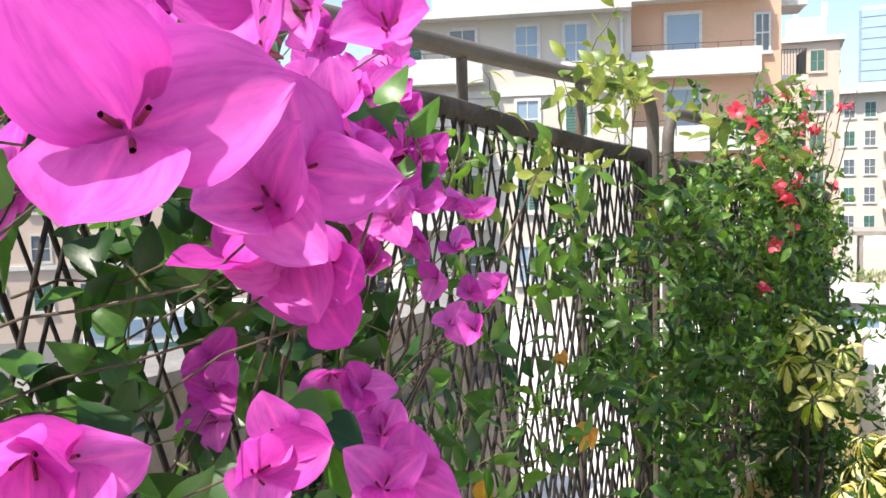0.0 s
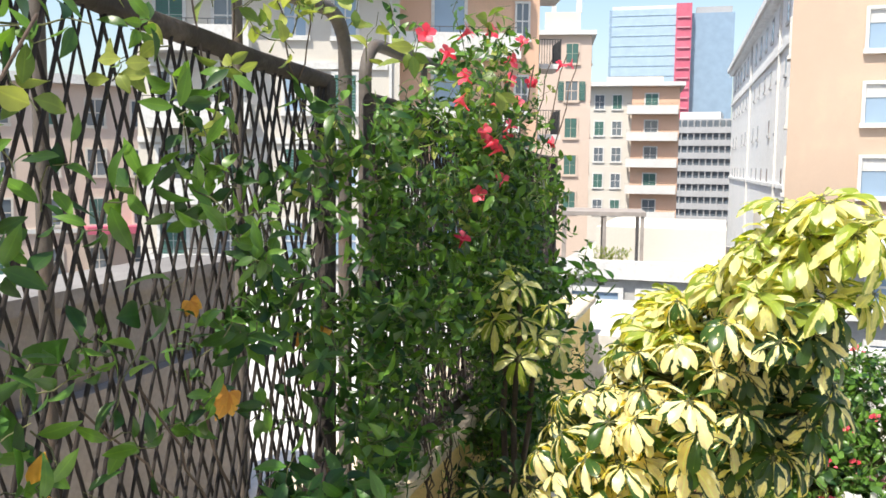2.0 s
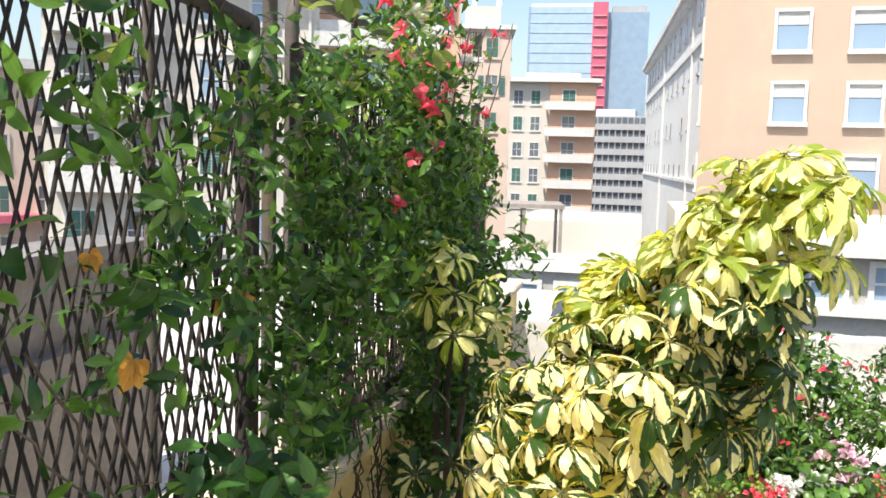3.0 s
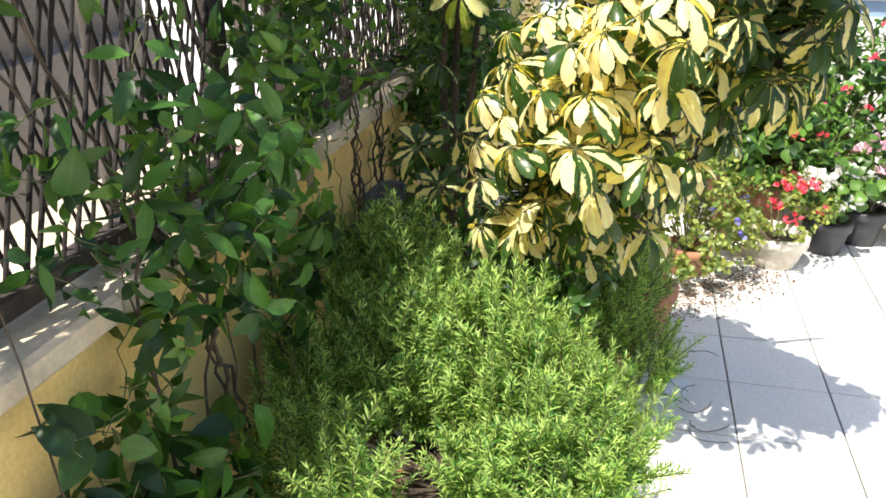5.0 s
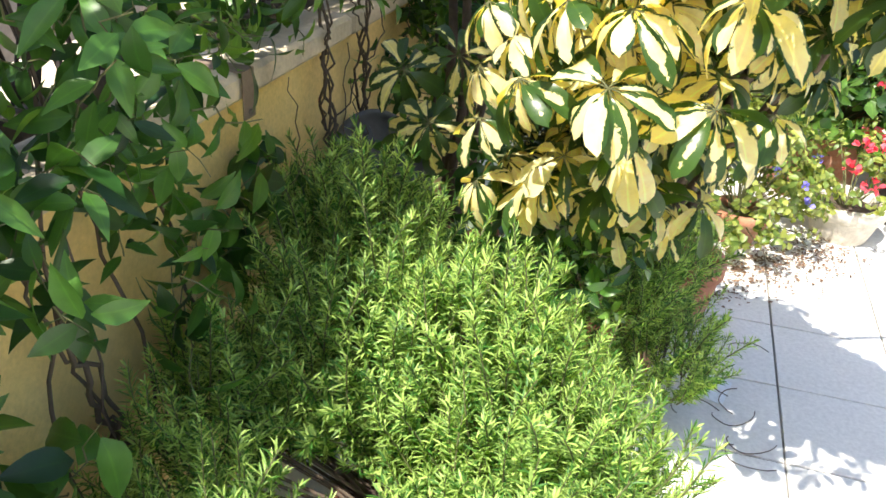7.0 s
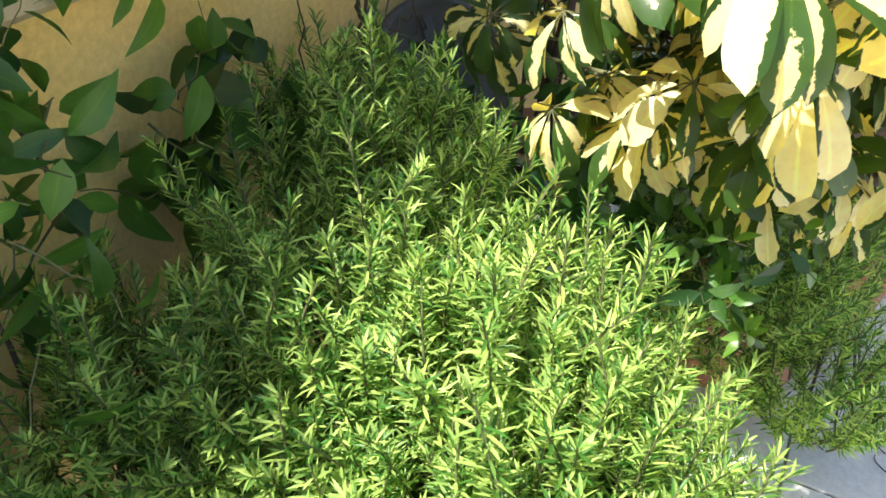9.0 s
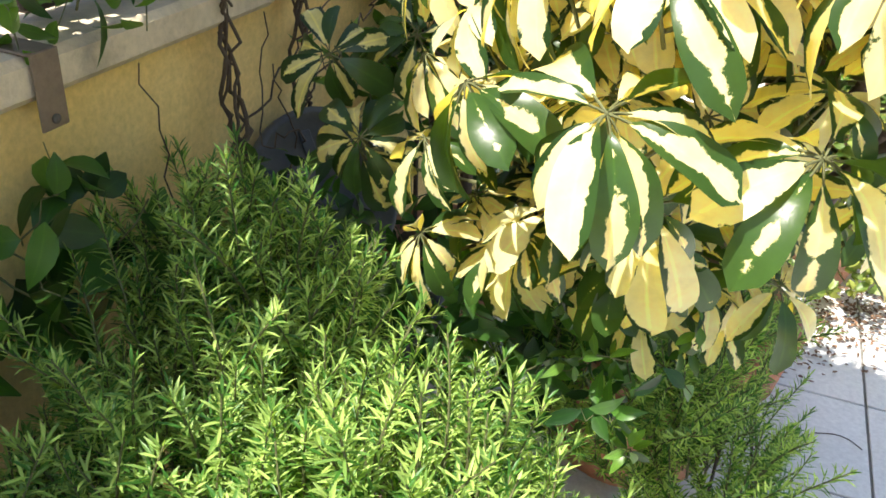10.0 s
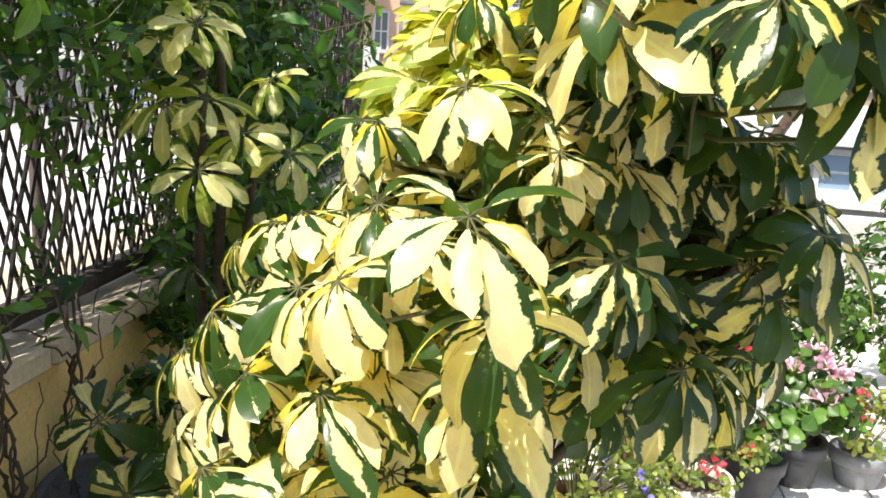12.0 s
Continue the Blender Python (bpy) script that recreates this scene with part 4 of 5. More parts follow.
BRACTS = [bract_mesh(i) for i in range(14)]
b = Build()
for a in (0.0, 2.1, 4.2):
    b.tube([(0, 0, -0.012), (0.002 * math.cos(a), 0.002 * math.sin(a), 0.0), (0.006 * math.cos(a), 0.006 * math.sin(a), 0.010)], 0.0009, 5)
M_TUBE = surface("maroon_tube", (0.20, 0.03, 0.06), (0.32, 0.07, 0.10), 0.6, 60.0, 200.0, 0.2)
TUBES = b.mesh("flower", [M_TUBE])


def paper_flower(t, m):
    """Three papery bracts round small tubes."""
    f = part("flower", TUBES, t, "magenta papery flower", m)
    for i in range(3):
        part("bract", BRACTS[rnd.randrange(14)], f, m=Matrix.Rotation(i * 2.094 + jitter(0.2), 4, "Z") @ Matrix.Rotation(radians(rnd.uniform(18, 55)), 4, "X") @ Matrix.Rotation(jitter(0.3), 4, "Y"))


BLEAF = [shoot_mesh(300 + i, 7, 0.045, 0.030, 0.10, [L_JASD, M_TWIG]) for i in range(5)]
r4 = random.Random(51)
stems, shoots = [], []
for i in range(12):
    a = Vector((-0.62, 0.62, 0.3 + 0.05 * i))
    q = Vector((r4.uniform(-0.68, -0.45), r4.uniform(0.45, 0.95), r4.uniform(1.2, 1.80)))
    stems.append(([a, a.lerp(q, 0.5) + Vector((-0.03, -0.05, 0.08)), q], 0.003))
for i in range(165):
    y = r4.uniform(0.1, 0.80) if i < 150 else r4.uniform(0.6, 1.1)
    shoots.append((r4.choice(BLEAF), (r4.uniform(-0.68, -0.42 - 0.2 * (y > 0.6)), y, r4.uniform(1.15 if y > 0.5 else 1.3, 1.80)), (r4.uniform(-0.3, 0.9), r4.uniform(-0.7, 0.6), r4.uniform(-0.6, 0.8)), r4.uniform(0.7, 1.15)))
boug = climber("bougainvillea", "magenta bougainvillea in full bloom spilling over the trellis", (-0.6, 0.7, 0.0), stems, shoots, 41)
NEAR = [(-0.24, 0.20, 1.72), (-0.28, 0.19, 1.75), (-0.25, 0.26, 1.76), (-0.265, 0.297, 1.69), (-0.30, 0.33, 1.65), (-0.31, 0.36, 1.62), (-0.29, 0.175, 1.588), (-0.35, 0.30, 1.77), (-0.48, 0.29, 1.70), (-0.45, 0.31, 1.79), (-0.43, 0.45, 1.79), (-0.35, 0.47, 1.78), (-0.32, 0.39, 1.72), (-0.40, 0.50, 1.70), (-0.38, 0.40, 1.66)]
FURTHER = [(-0.54, 0.71, 1.73), (-0.52, 0.71, 1.65), (-0.56, 0.75, 1.66), (-0.60, 0.73, 1.62), (-0.59, 0.86, 1.72), (-0.57, 0.84, 1.69), (-0.60, 0.82, 1.74), (-0.58, 0.80, 1.81), (-0.55, 0.74, 1.79), (-0.62, 0.88, 1.79), (-0.50, 0.62, 1.77), (-0.56, 0.66, 1.83), (-0.50, 0.60, 1.69), (-0.55, 0.62, 1.60), (-0.46, 0.58, 1.505), (-0.41, 0.54, 1.485), (-0.30, 0.313, 1.559), (-0.25, 0.33, 1.535), (-0.60, 0.55, 1.50), (-0.43, 0.54, 1.52), (-0.50, 0.45, 1.53)]
HANGING_ON = [(-0.55, 0.80, 1.623), (-0.55, 0.93, 1.648), (-0.57, 0.92, 1.665), (-0.53, 0.81, 1.578), (-0.46, 0.823, 1.571), (-0.51, 0.846, 1.558), (-0.47, 0.739, 1.540), (-0.43, 0.722, 1.542), (-0.52, 0.83, 1.61)]
FLOWERS = NEAR + FURTHER + HANGING_ON
for p, face, size in (((-0.193, 0.149, 1.697), (0.75, -0.65, 0.05), 1.12), ((-0.275, 0.285, 1.675), (0.5, -0.8, 0.1), 1.05)):
    z = Vector(face).normalized()
    x = z.orthogonal().normalized()
    paper_flower(boug, Matrix.Translation(Vector(p) - Vector((-0.6, 0.7, 0))) @ Matrix((x, z.cross(x), z)).transposed().to_4x4() @ Matrix.Scale(size, 4))
for p in FLOWERS:
    for j in range(1 if p in HANGING_ON else 4 if p[1] > 0.6 and p[2] > 1.6 else 2):
        q = Vector(p) + (Vector((jitter(0.028), jitter(0.028), jitter(0.028))) if j else Vector((0, 0, 0)))
        z = Vector((0.35 + jitter(0.5), -0.7 + jitter(0.5), 0.25 + jitter(0.5))).normalized()
        x = z.orthogonal().normalized()
        m = Matrix((x, z.cross(x), z)).transposed().to_4x4()
        paper_flower(boug, Matrix.Translation(q - Vector((-0.6, 0.7, 0))) @ m @ Matrix.Rotation(rnd.uniform(0, 6.28), 4, "Z") @ Matrix.Scale(rnd.uniform(0.85, 1.1) * (0.68 if p in HANGING_ON else 0.82 if p in FURTHER else 1.0), 4))
for p in FLOWERS:
    twigs = Build()
    q = Vector(p)
    a = Vector((-0.66, max(0.25, min(q.y, 0.8)), max(0.9, q.z - 0.12)))
    twigs.tube([v - Vector((-0.6, 0.7, 0)) for v in sagging(a, q - Vector((0, 0, 0.01)), 5, 0.02, 0.012)], 0.0014, 5, 0, 0.5)
    part("twig", twigs.mesh("twig", [M_BARK]), boug)


# ---- things by the parapet ----
b = Build()
b.lathe([(0.001, 0.0), (0.105, 0.0), (0.118, 0.006), (0.122, 0.016), (0.122, 0.030), (0.112, 0.034), (0.108, 0.018), (0.001, 0.016)], 36)
disc = thing("plant_trolley", "round slate-grey plastic plant trolley leaning on the parapet", "plant stand", pose(-0.60, 2.64, 0.455, 0, 58, -24))
part("plate", b.mesh("plate", [M_DISC]), disc)
for i in range(6):
    b = Build()
    a = i * math.pi / 3
    b.box(0.055, -0.010, 0.0165, 0.092, 0.010, 0.0205, m=Matrix.Rotation(a, 4, "Z"), bevel=0.0015)
    part("slot", b.mesh("slot", [M_DARKPOT], False), disc)
flower_pot("dark plastic tub against the parapet", (-0.53, 2.66, 0.0), 0.12, 0.29, M_DARKPOT)

# strap over the coping
M_STRAP = surface("brown_strap", (0.15, 0.105, 0.075), (0.22, 0.165, 0.12), 0.65, 9.0, 90.0, 0.2, stain=(0.10, 0.06, 0.04), stain_scale=14.0)
strap = thing("bracket", "brown painted metal strap bracket bent over the coping", "bracket", pose(COPE_X, 2.236, COPE_Z))
for name, bx in (("top_plate", (-0.16, -0.017, 0.001, 0.004, 0.017, 0.004)), ("front_plate", (0.004, -0.017, -0.072, 0.007, 0.017, 0.004))):
    b = Build()
    b.box(*bx, bevel=0.001)
    part(name, b.mesh(name, [M_STRAP], False), strap)
b = Build()
b.lathe([(0.001, 0.0), (0.005, 0.0), (0.005, 0.002), (0.003, 0.004), (0.001, 0.004)], 10)
part("screw", b.mesh("screw", [M_IRON]), strap, m=Matrix.Translation((0.007, 0.0, -0.062)) @ Matrix.Rotation(math.pi / 2, 4, "Y"))

b = Build()
b.box(-0.030, -0.045, 0.0, 0.030, 0.045, 0.0015, bevel=0.0004)
scrap = thing("plastic_scrap", "small pale bluish plastic sheet lying on the tiles", "litter", pose(0.15, 2.81, 0.003, 1.5, 1.0, -12))
part("sheet", b.mesh("sheet", [M_WHITEPLASTIC], False), scrap)

# ---- flower pots at the terrace end ----


def bloom_mesh(mat, size, petals, seed):
    r = random.Random(seed)
    bb = Build()
    for i in range(petals):
        d = Vector((r.gauss(0, 1), r.gauss(0, 1), abs(r.gauss(0, 1)) * 0.9)).normalized()
        bb.leaf(aim(d * size * 0.35, d + Vector((r.uniform(-0.5, 0.5), r.uniform(-0.5, 0.5), 0)), r.uniform(0, 6.28)), size * 0.5, size * 0.42, 0.2, 0.1, 3, 0.6)
    return bb.mesh("bloom", [mat])


def potted_flowers(name, label, place, pot_r, height, spread, leaf_kinds, bloom, blooms, count, seed, rise=0.0):
    r = random.Random(seed)
    t = thing(name, label, "potted plant", pose(*place))
    stems, placed = Build(), []
    for i in range(count):
        d = Vector((r.gauss(0, 1), r.gauss(0, 1), abs(r.gauss(0, 1)))).normalized()
        q = r.uniform(0.4, 1.0) ** 0.6
        p = Vector((d.x * spread * q, d.y * spread * q, rise + d.z * height * q))
        placed.append((r.choice(leaf_kinds), Matrix.Translation(p) @ aim((0, 0, 0), d + Vector((0, 0, 0.3)), r.uniform(0, 6.28)) @ Matrix.Rotation(radians(-90), 4, "X") @ Matrix.Scale(r.uniform(0.8, 1.2), 4)))
        if i % 3 == 0:
            stems.tube([(0, 0, -0.02), p * 0.5, p], 0.003, 4, 0, 0.5)
    part("stem", stems.mesh("stem", [M_TWIG]), t)
    leafy_parts(t, placed, 0)
    for i in range(blooms):
        d = Vector((r.gauss(0, 1), r.gauss(0, 1) - 0.5, abs(r.gauss(0, 1)) + 0.4)).normalized()
        part("bloom", bloom, t, m=Matrix.Translation((d.x * spread * 1.05, d.y * spread * 1.05, rise + d.z * height * 1.08)) @ Matrix.Rotation(r.uniform(0, 6.28), 4, "Z") @ Matrix.Scale(r.uniform(0.8, 1.2), 4))
    return t


B_RED = bloom_mesh(L_RED, 0.05, 16, 1)
B_WHITE = bloom_mesh(L_WHITE, 0.062, 22, 2)
B_PINK = bloom_mesh(L_PINK, 0.062, 22, 3)
B_SALMON = bloom_mesh(L_RED, 0.035, 10, 4)
B_VIOLET = bloom_mesh(L_VIOLET, 0.035, 6, 5)
GREEN = [shoot_mesh(400 + i, 6, 0.045, 0.038, 0.07, [L_JASM, M_TWIG], 0.3, 0.5) for i in range(4)]
GLIME = [shoot_mesh(420 + i, 11, 0.026, 0.016, 0.08, [L_LIME, M_TWIG], 0.3, 0.5) for i in range(4)]
ROWPOTS = [
    ("geranium", "red geranium with lime leaves in a cream pot", (0.48, 3.78), 0.115, 0.12, M_WHITEPOT, "cream oval flower pot on the tiles", GLIME, B_RED, 9, 46, 0.15, 0.17, 0.05),
    ("geranium", "white flowering geranium in a dark pot", (0.68, 3.95), 0.085, 0.13, M_DARKPOT, "dark plastic flower pot on the tiles", GREEN, B_WHITE, 9, 34, 0.13, 0.15, 0.06),
    ("hydrangea", "pale pink flowering plant in a dark pot", (0.82, 4.08), 0.09, 0.14, M_DARKPOT, "dark plastic flower pot on the tiles", GREEN, B_PINK, 8, 38, 0.14, 0.17, 0.10),
    ("geranium", "faded salmon flowers in a grey pot", (1.02, 4.12), 0.085, 0.11, M_GREYPOT, "weathered grey flower pot on the tiles", GLIME, B_SALMON, 14, 34, 0.15, 0.14, 0.04),
    ("geranium", "dry red flowers in a terracotta pot", (1.25, 4.22), 0.10, 0.14, M_TERRA, "terracotta flower pot on the tiles", GLIME, B_SALMON, 14, 34, 0.16, 0.16, 0.05),
    ("lobelia", "lime green plant with a few violet flowers", (0.17, 3.62), 0.085, 0.10, M_TERRA, "small terracotta flower pot on the tiles", GLIME, B_VIOLET, 5, 190, 0.21, 0.40, -0.02),
]
for name, label, (x, y), r, h, mat, plabel, kinds, bloom, nb, count, spread, height, rise in ROWPOTS:
    flower_pot(plabel, (x, y, 0), r, h, mat)
    potted_flowers(name, label, (x, y, h - 0.025), r, height, spread, kinds, bloom, nb, count, int(x * 100), rise)
for x, y, s, h in ((0.75, 4.55, 0.34, 0.50), (1.5, 4.7, 0.42, 0.62), (2.3, 4.8, 0.45, 0.60), (0.1, 4.5, 0.36, 0.55), (0.40, 4.12, 0.26, 0.44)):
    flower_pot("large terracotta pot with a bush", (x, y, 0), 0.18, 0.26, M_TERRA)
    potted_flowers("flowering_bush", "leafy green bush with small red flowers in a large pot", (x, y, 0.23), 0.18, h, s, GREEN + JASM, B_SALMON, 9, 330, int(x * 70) + 5, 0.02)

# fallen leaves
litter = Build()
r5 = random.Random(61)
for i in range(1100):
    a = r5.random()
    x, y = 0.05 + 0.42 * a + r5.gauss(0, 0.06), 3.25 + 0.42 * a + r5.gauss(0, 0.07)
    litter.leaf(Matrix.Translation((x, y, 0.004 + r5.uniform(0, 0.006))) @ Matrix.Rotation(r5.uniform(0, 6.28), 4, "Z") @ Matrix.Rotation(r5.uniform(-0.2, 0.2), 4, "Y"), r5.uniform(0.007, 0.017), r5.uniform(0.004, 0.009), r5.uniform(-0.2, 0.2), 0.2, 3)
thing("fallen_leaves", "scattered dry brown leaves on the tiles", "leaves", kind="stuff", data=litter.mesh("fallen_leaves", [L_LITTER]))

dry = Build()
for i in range(9):
    x, y = r5.uniform(0.06, 0.20), r5.uniform(2.62, 3.08)
    a = r5.uniform(0, 6.28)
    bend = r5.uniform(0.08, 0.2) * r5.choice((-1, 1))
    pts = [(x + 0.008 * s * math.cos(a + bend * s), y + 0.008 * s * math.sin(a + bend * s), 0.004 + 0.004 * math.sin(s * 0.5) ** 2) for s in range(13)]
    dry.tube(pts, 0.0011, 4)
thing("dry_twigs", "thin dry curled twigs lying on the tiles", "twigs", kind="stuff", data=dry.mesh("dry_twigs", [M_BARK]))

# ---- the town beyond ----
# some wall colours are paled, with distance haze put into them
M_CREAM = surface("cream_render", (0.56, 0.52, 0.46), (0.63, 0.585, 0.52), 0.9, 0.15, 30.0, 0.12, stain=(0.52, 0.46, 0.38), stain_scale=0.3)
M_PEACH = surface("peach_render", (0.63, 0.40, 0.28), (0.70, 0.46, 0.33), 0.9, 0.15, 30.0, 0.12, stain=(0.5, 0.35, 0.25), stain_scale=0.3)
M_PINK = surface("pink_render", (0.57, 0.45, 0.37), (0.63, 0.51, 0.43), 0.9, 0.15, 30.0, 0.12, stain=(0.5, 0.38, 0.3), stain_scale=0.3)
M_SAND = surface("sand_render", (0.46, 0.345, 0.265), (0.52, 0.40, 0.31), 0.9, 0.12, 30.0, 0.12, stain=(0.56, 0.42, 0.3), stain_scale=0.25)
M_WHITE = surface("white_trim", (0.58, 0.57, 0.55), (0.66, 0.65, 0.63), 0.8, 0.5, 6.0, 0.15, stain=(0.6, 0.57, 0.52), stain_scale=0.6)
M_WHITEWALL = surface("white_wall", (0.82, 0.82, 0.80), (0.88, 0.87, 0.85), 0.85, 0.3, 4.0, 0.15, stain=(0.74, 0.72, 0.68), stain_scale=0.4)
M_PALE = surface("pale_render", (0.36, 0.35, 0.33), (0.45, 0.435, 0.41), 0.9, 0.3, 4.0, 0.2, stain=(0.42, 0.4, 0.37), stain_scale=0.5)
M_GREYFAC = surface("grey_facade", (0.34, 0.34, 0.35), (0.42, 0.42, 0.43), 0.85, 0.3, 4.0, 0.15)
M_SHUTTER = surface("green_shutter", (0.05, 0.13, 0.11), (0.08, 0.19, 0.16), 0.7, 1.0, 12.0, 0.2)
M_REDSTRIP = surface("red_cladding", (0.50, 0.10, 0.16), (0.60, 0.15, 0.22), 0.6, 0.3, 4.0, 0.2)
# paler red for the tower ledges: distance haze put into the colour
M_LEDGE = surface("hazy_red_cladding", (0.55, 0.24, 0.29), (0.63, 0.31, 0.36), 0.7, 0.3, 4.0, 0.2)
M_RAILDARK = surface("dark_rail", (0.05, 0.05, 0.05), (0.1, 0.1, 0.1), 0.6, 2.0, 20.0, 0.1)
# window and tower glass lightened in colour to stand in for haze
G_DARK = glassy("hazy_window_glass", (0.13, 0.155, 0.18))
G_BLUE = glassy("blue_glass", (0.26, 0.36, 0.48), 0.12)
G_TOWER = glassy("hazy_tower_glass", (0.38, 0.50, 0.62), 0.15)
G_SEAM = glassy("tower_glass_seam", (0.31, 0.42, 0.54), 0.2)
VIEW = Vector((0.05, 0.9))


def site(bearing, distance):
    """A place by its direction (degrees to the left of +y) and distance from the terrace."""
    return Vector((VIEW.x - distance * math.sin(radians(bearing)), VIEW.y + distance * math.cos(radians(bearing))))


def building(name, label, bearing, distance, turn, boxes):
    """Local x runs along the front to the right, -y faces the terrace. boxes: part name, material, corners."""
    p = site(bearing, distance)
    t = thing(name, label, "pergola" if name == "pergola" else "building", pose(p.x, p.y, 0, 0, 0, bearing + turn))
    for pname, mat, bx in boxes:
        bb = Build()
        bb.box(*bx)
        part(pname, bb.mesh(pname, [mat], False), t)
    return t


def window_at(t, x, z, w, h, y=0.0, frame_mat=None, pane_mat=None, shutters=None, bar=True, face=0.0, depth=0.08):
    """A framed window on a front: ring, sill, bar, a pane, perhaps shutters."""
    if z - h / 2 < -7.3:
        return None
    m = Matrix.Translation((x, y, z)) @ Matrix.Rotation(face, 4, "Z")
    fb = Build()
    e = 0.14 if w > 0.8 else 0.09
    fb.box(-w / 2 - e, -depth, -h / 2 - e, -w / 2, 0.05, h / 2 + e)
    fb.box(w / 2, -depth, -h / 2 - e, w / 2 + e, 0.05, h / 2 + e)
    fb.box(-w / 2, -depth, h / 2, w / 2, 0.05, h / 2 + e)
    fb.box(-w / 2 - e - 0.05, -depth - 0.06, -h / 2 - e - 0.06, w / 2 + e + 0.05, 0.05, -h / 2)
    win = part("window", fb.mesh("window", [frame_mat or M_WHITE], False), t, m=m)
    pb = Build()
    pb.box(-w / 2, -0.02, -h / 2, w / 2, 0.03, h / 2)
    part("pane", pb.mesh("pane", [pane_mat or G_DARK], False), win)
    if bar:
        bb = Build()
        bb.box(-0.03, -0.05, -h / 2, 0.03, -0.021, h / 2)
        bb.box(-w / 2, -0.05, -0.03, -0.03, -0.021, 0.03)
        bb.box(0.03, -0.05, -0.03, w / 2, -0.021, 0.03)
        part("bar", bb.mesh("bar", [frame_mat or M_WHITE], False), win)
    if shutters == "closed":
        sb = Build()
        for s in (-1, 1):
            for i in range(12):
                sb.box(min(0, s * w / 2) + 0.02, -0.075, -h / 2 + h * i / 12, max(0, s * w / 2) - 0.02, -0.055, -h / 2 + h * (i + 0.8) / 12)
        part("shutter", sb.mesh("shutter", [M_SHUTTER], False), win, "green louvred shutter")
    elif shutters == "open":
        for s in (-1, 1):
            sb = Build()
            x0 = s * (w / 2 + e + 0.02)
            for i in range(12):
                sb.box(min(x0, x0 + s * w / 2), -depth - 0.03, -h / 2 + h * i / 12, max(x0, x0 + s * w / 2), -depth - 0.005, -h / 2 + h * (i + 0.8) / 12)
            part("shutter", sb.mesh("shutter", [M_SHUTTER], False), win, "green louvred shutter")
    elif shutters == "blind":
        sb = Build()
        for i in range(9):
            sb.box(-w / 2 + 0.01, -0.05, h / 2 - 0.06 * (i + 1), w / 2 - 0.01, -0.03, h / 2 - 0.06 * i - 0.008)
        part("blind", sb.mesh("blind", [M_WHITE], False), win, "half-lowered pale roller blind")
    return win


def balcony(t, x0, x1, z, out, y=0.0, railing=False):
    """A slab with a solid white parapet or an iron railing."""
    if z < -5.5:
        return
    bb = Build()
    bb.box(x0, y - out, z - 0.22, x1, y, z)
    if not railing:
        bb.box(x0, y - out, z, x1, y - out + 0.12, z + 0.85)
        bb.box(x0, y - out + 0.12, z, x0 + 0.12, y, z + 0.85)
        bb.box(x1 - 0.12, y - out + 0.12, z, x1, y, z + 0.85)
    ob = part("balcony", bb.mesh("balcony", [M_WHITE], False), t)
    rb = Build()
    z1 = z + (0.85 if not railing else 0.0)
    top = z + 1.1
    for xx in np.arange(x0 + 0.05, x1, 0.12 if railing else 0.9):
        rb.box(xx - 0.012, y - out + 0.04, z1, xx + 0.012, y - out + 0.065, top)
    rb.box(x0, y - out + 0.035, top - 0.03, x1, y - out + 0.07, top)
    if railing:
        for yy in np.arange(y - out + 0.1, y, 0.12):
            for xx in (x0 + 0.03, x1 - 0.03):
                rb.box(xx - 0.012, yy - 0.012, z1, xx + 0.012, yy + 0.012, top)
    part("railing", rb.mesh("railing", [M_RAILDARK], False), ob)


# the near apartment house: pale wing, peach loggia bays, white balconies
A = building("apartment_house", "cream and peach apartment house with white balconies", 21.0, 37.0, 0.0, [
    ("wall", M_CREAM, (-11.0, 0, -8, 0.0, 14, 8.9)), ("wall", M_PEACH, (0.0, 0.9, -8, 6.1, 14, 13.0)), ("roof", M_WHITE, (-11.8, -0.9, 8.9, -0.003, 14, 9.2)), ("wall", M_CREAM, (-9.0, 2.2, 9.2, -0.003, 14, 12.0)),
    ("drainpipe", M_WHITE, (-0.45, -0.12, -8, -0.33, 0.0, 8.9)), ("string_course", M_WHITE, (-11, -0.12, 5.55, -0.5, 0.0, 5.85)), ("string_course", M_WHITE, (-11, -0.12, 2.4, -0.5, 0.0, 2.65))])
for k in range(-4, 3):
    z = 6.35 + 3.15 * k
    balcony(A, -0.15, 5.2, z, 0.9, 0.9)
    window_at(A, 2.15, z + 1.55, 1.3, 1.75, 0.9, pane_mat=G_BLUE, bar=False)
    window_at(A, 5.35, z + 1.5, 0.5, 1.5, 0.9)
    for xx in (-2.3, -4.4, -7.2, -9.6):
        if z + 2.4 < 8.9:
            window_at(A, xx, z + 1.35, 0.9 if xx > -5 else 1.1, 1.55, 0.0, pane_mat=G_BLUE if xx > -5 else G_DARK, shutters="closed" if (k + int(xx)) % 3 == 0 else None)
    balcony(A, 6.1, 7.3, z - 0.2, 2.2, 4.0, True)
for k in range(-3, 1):
    balcony(A, -10.6, -6.2, 6.35 + 3.15 * k, 0.9)

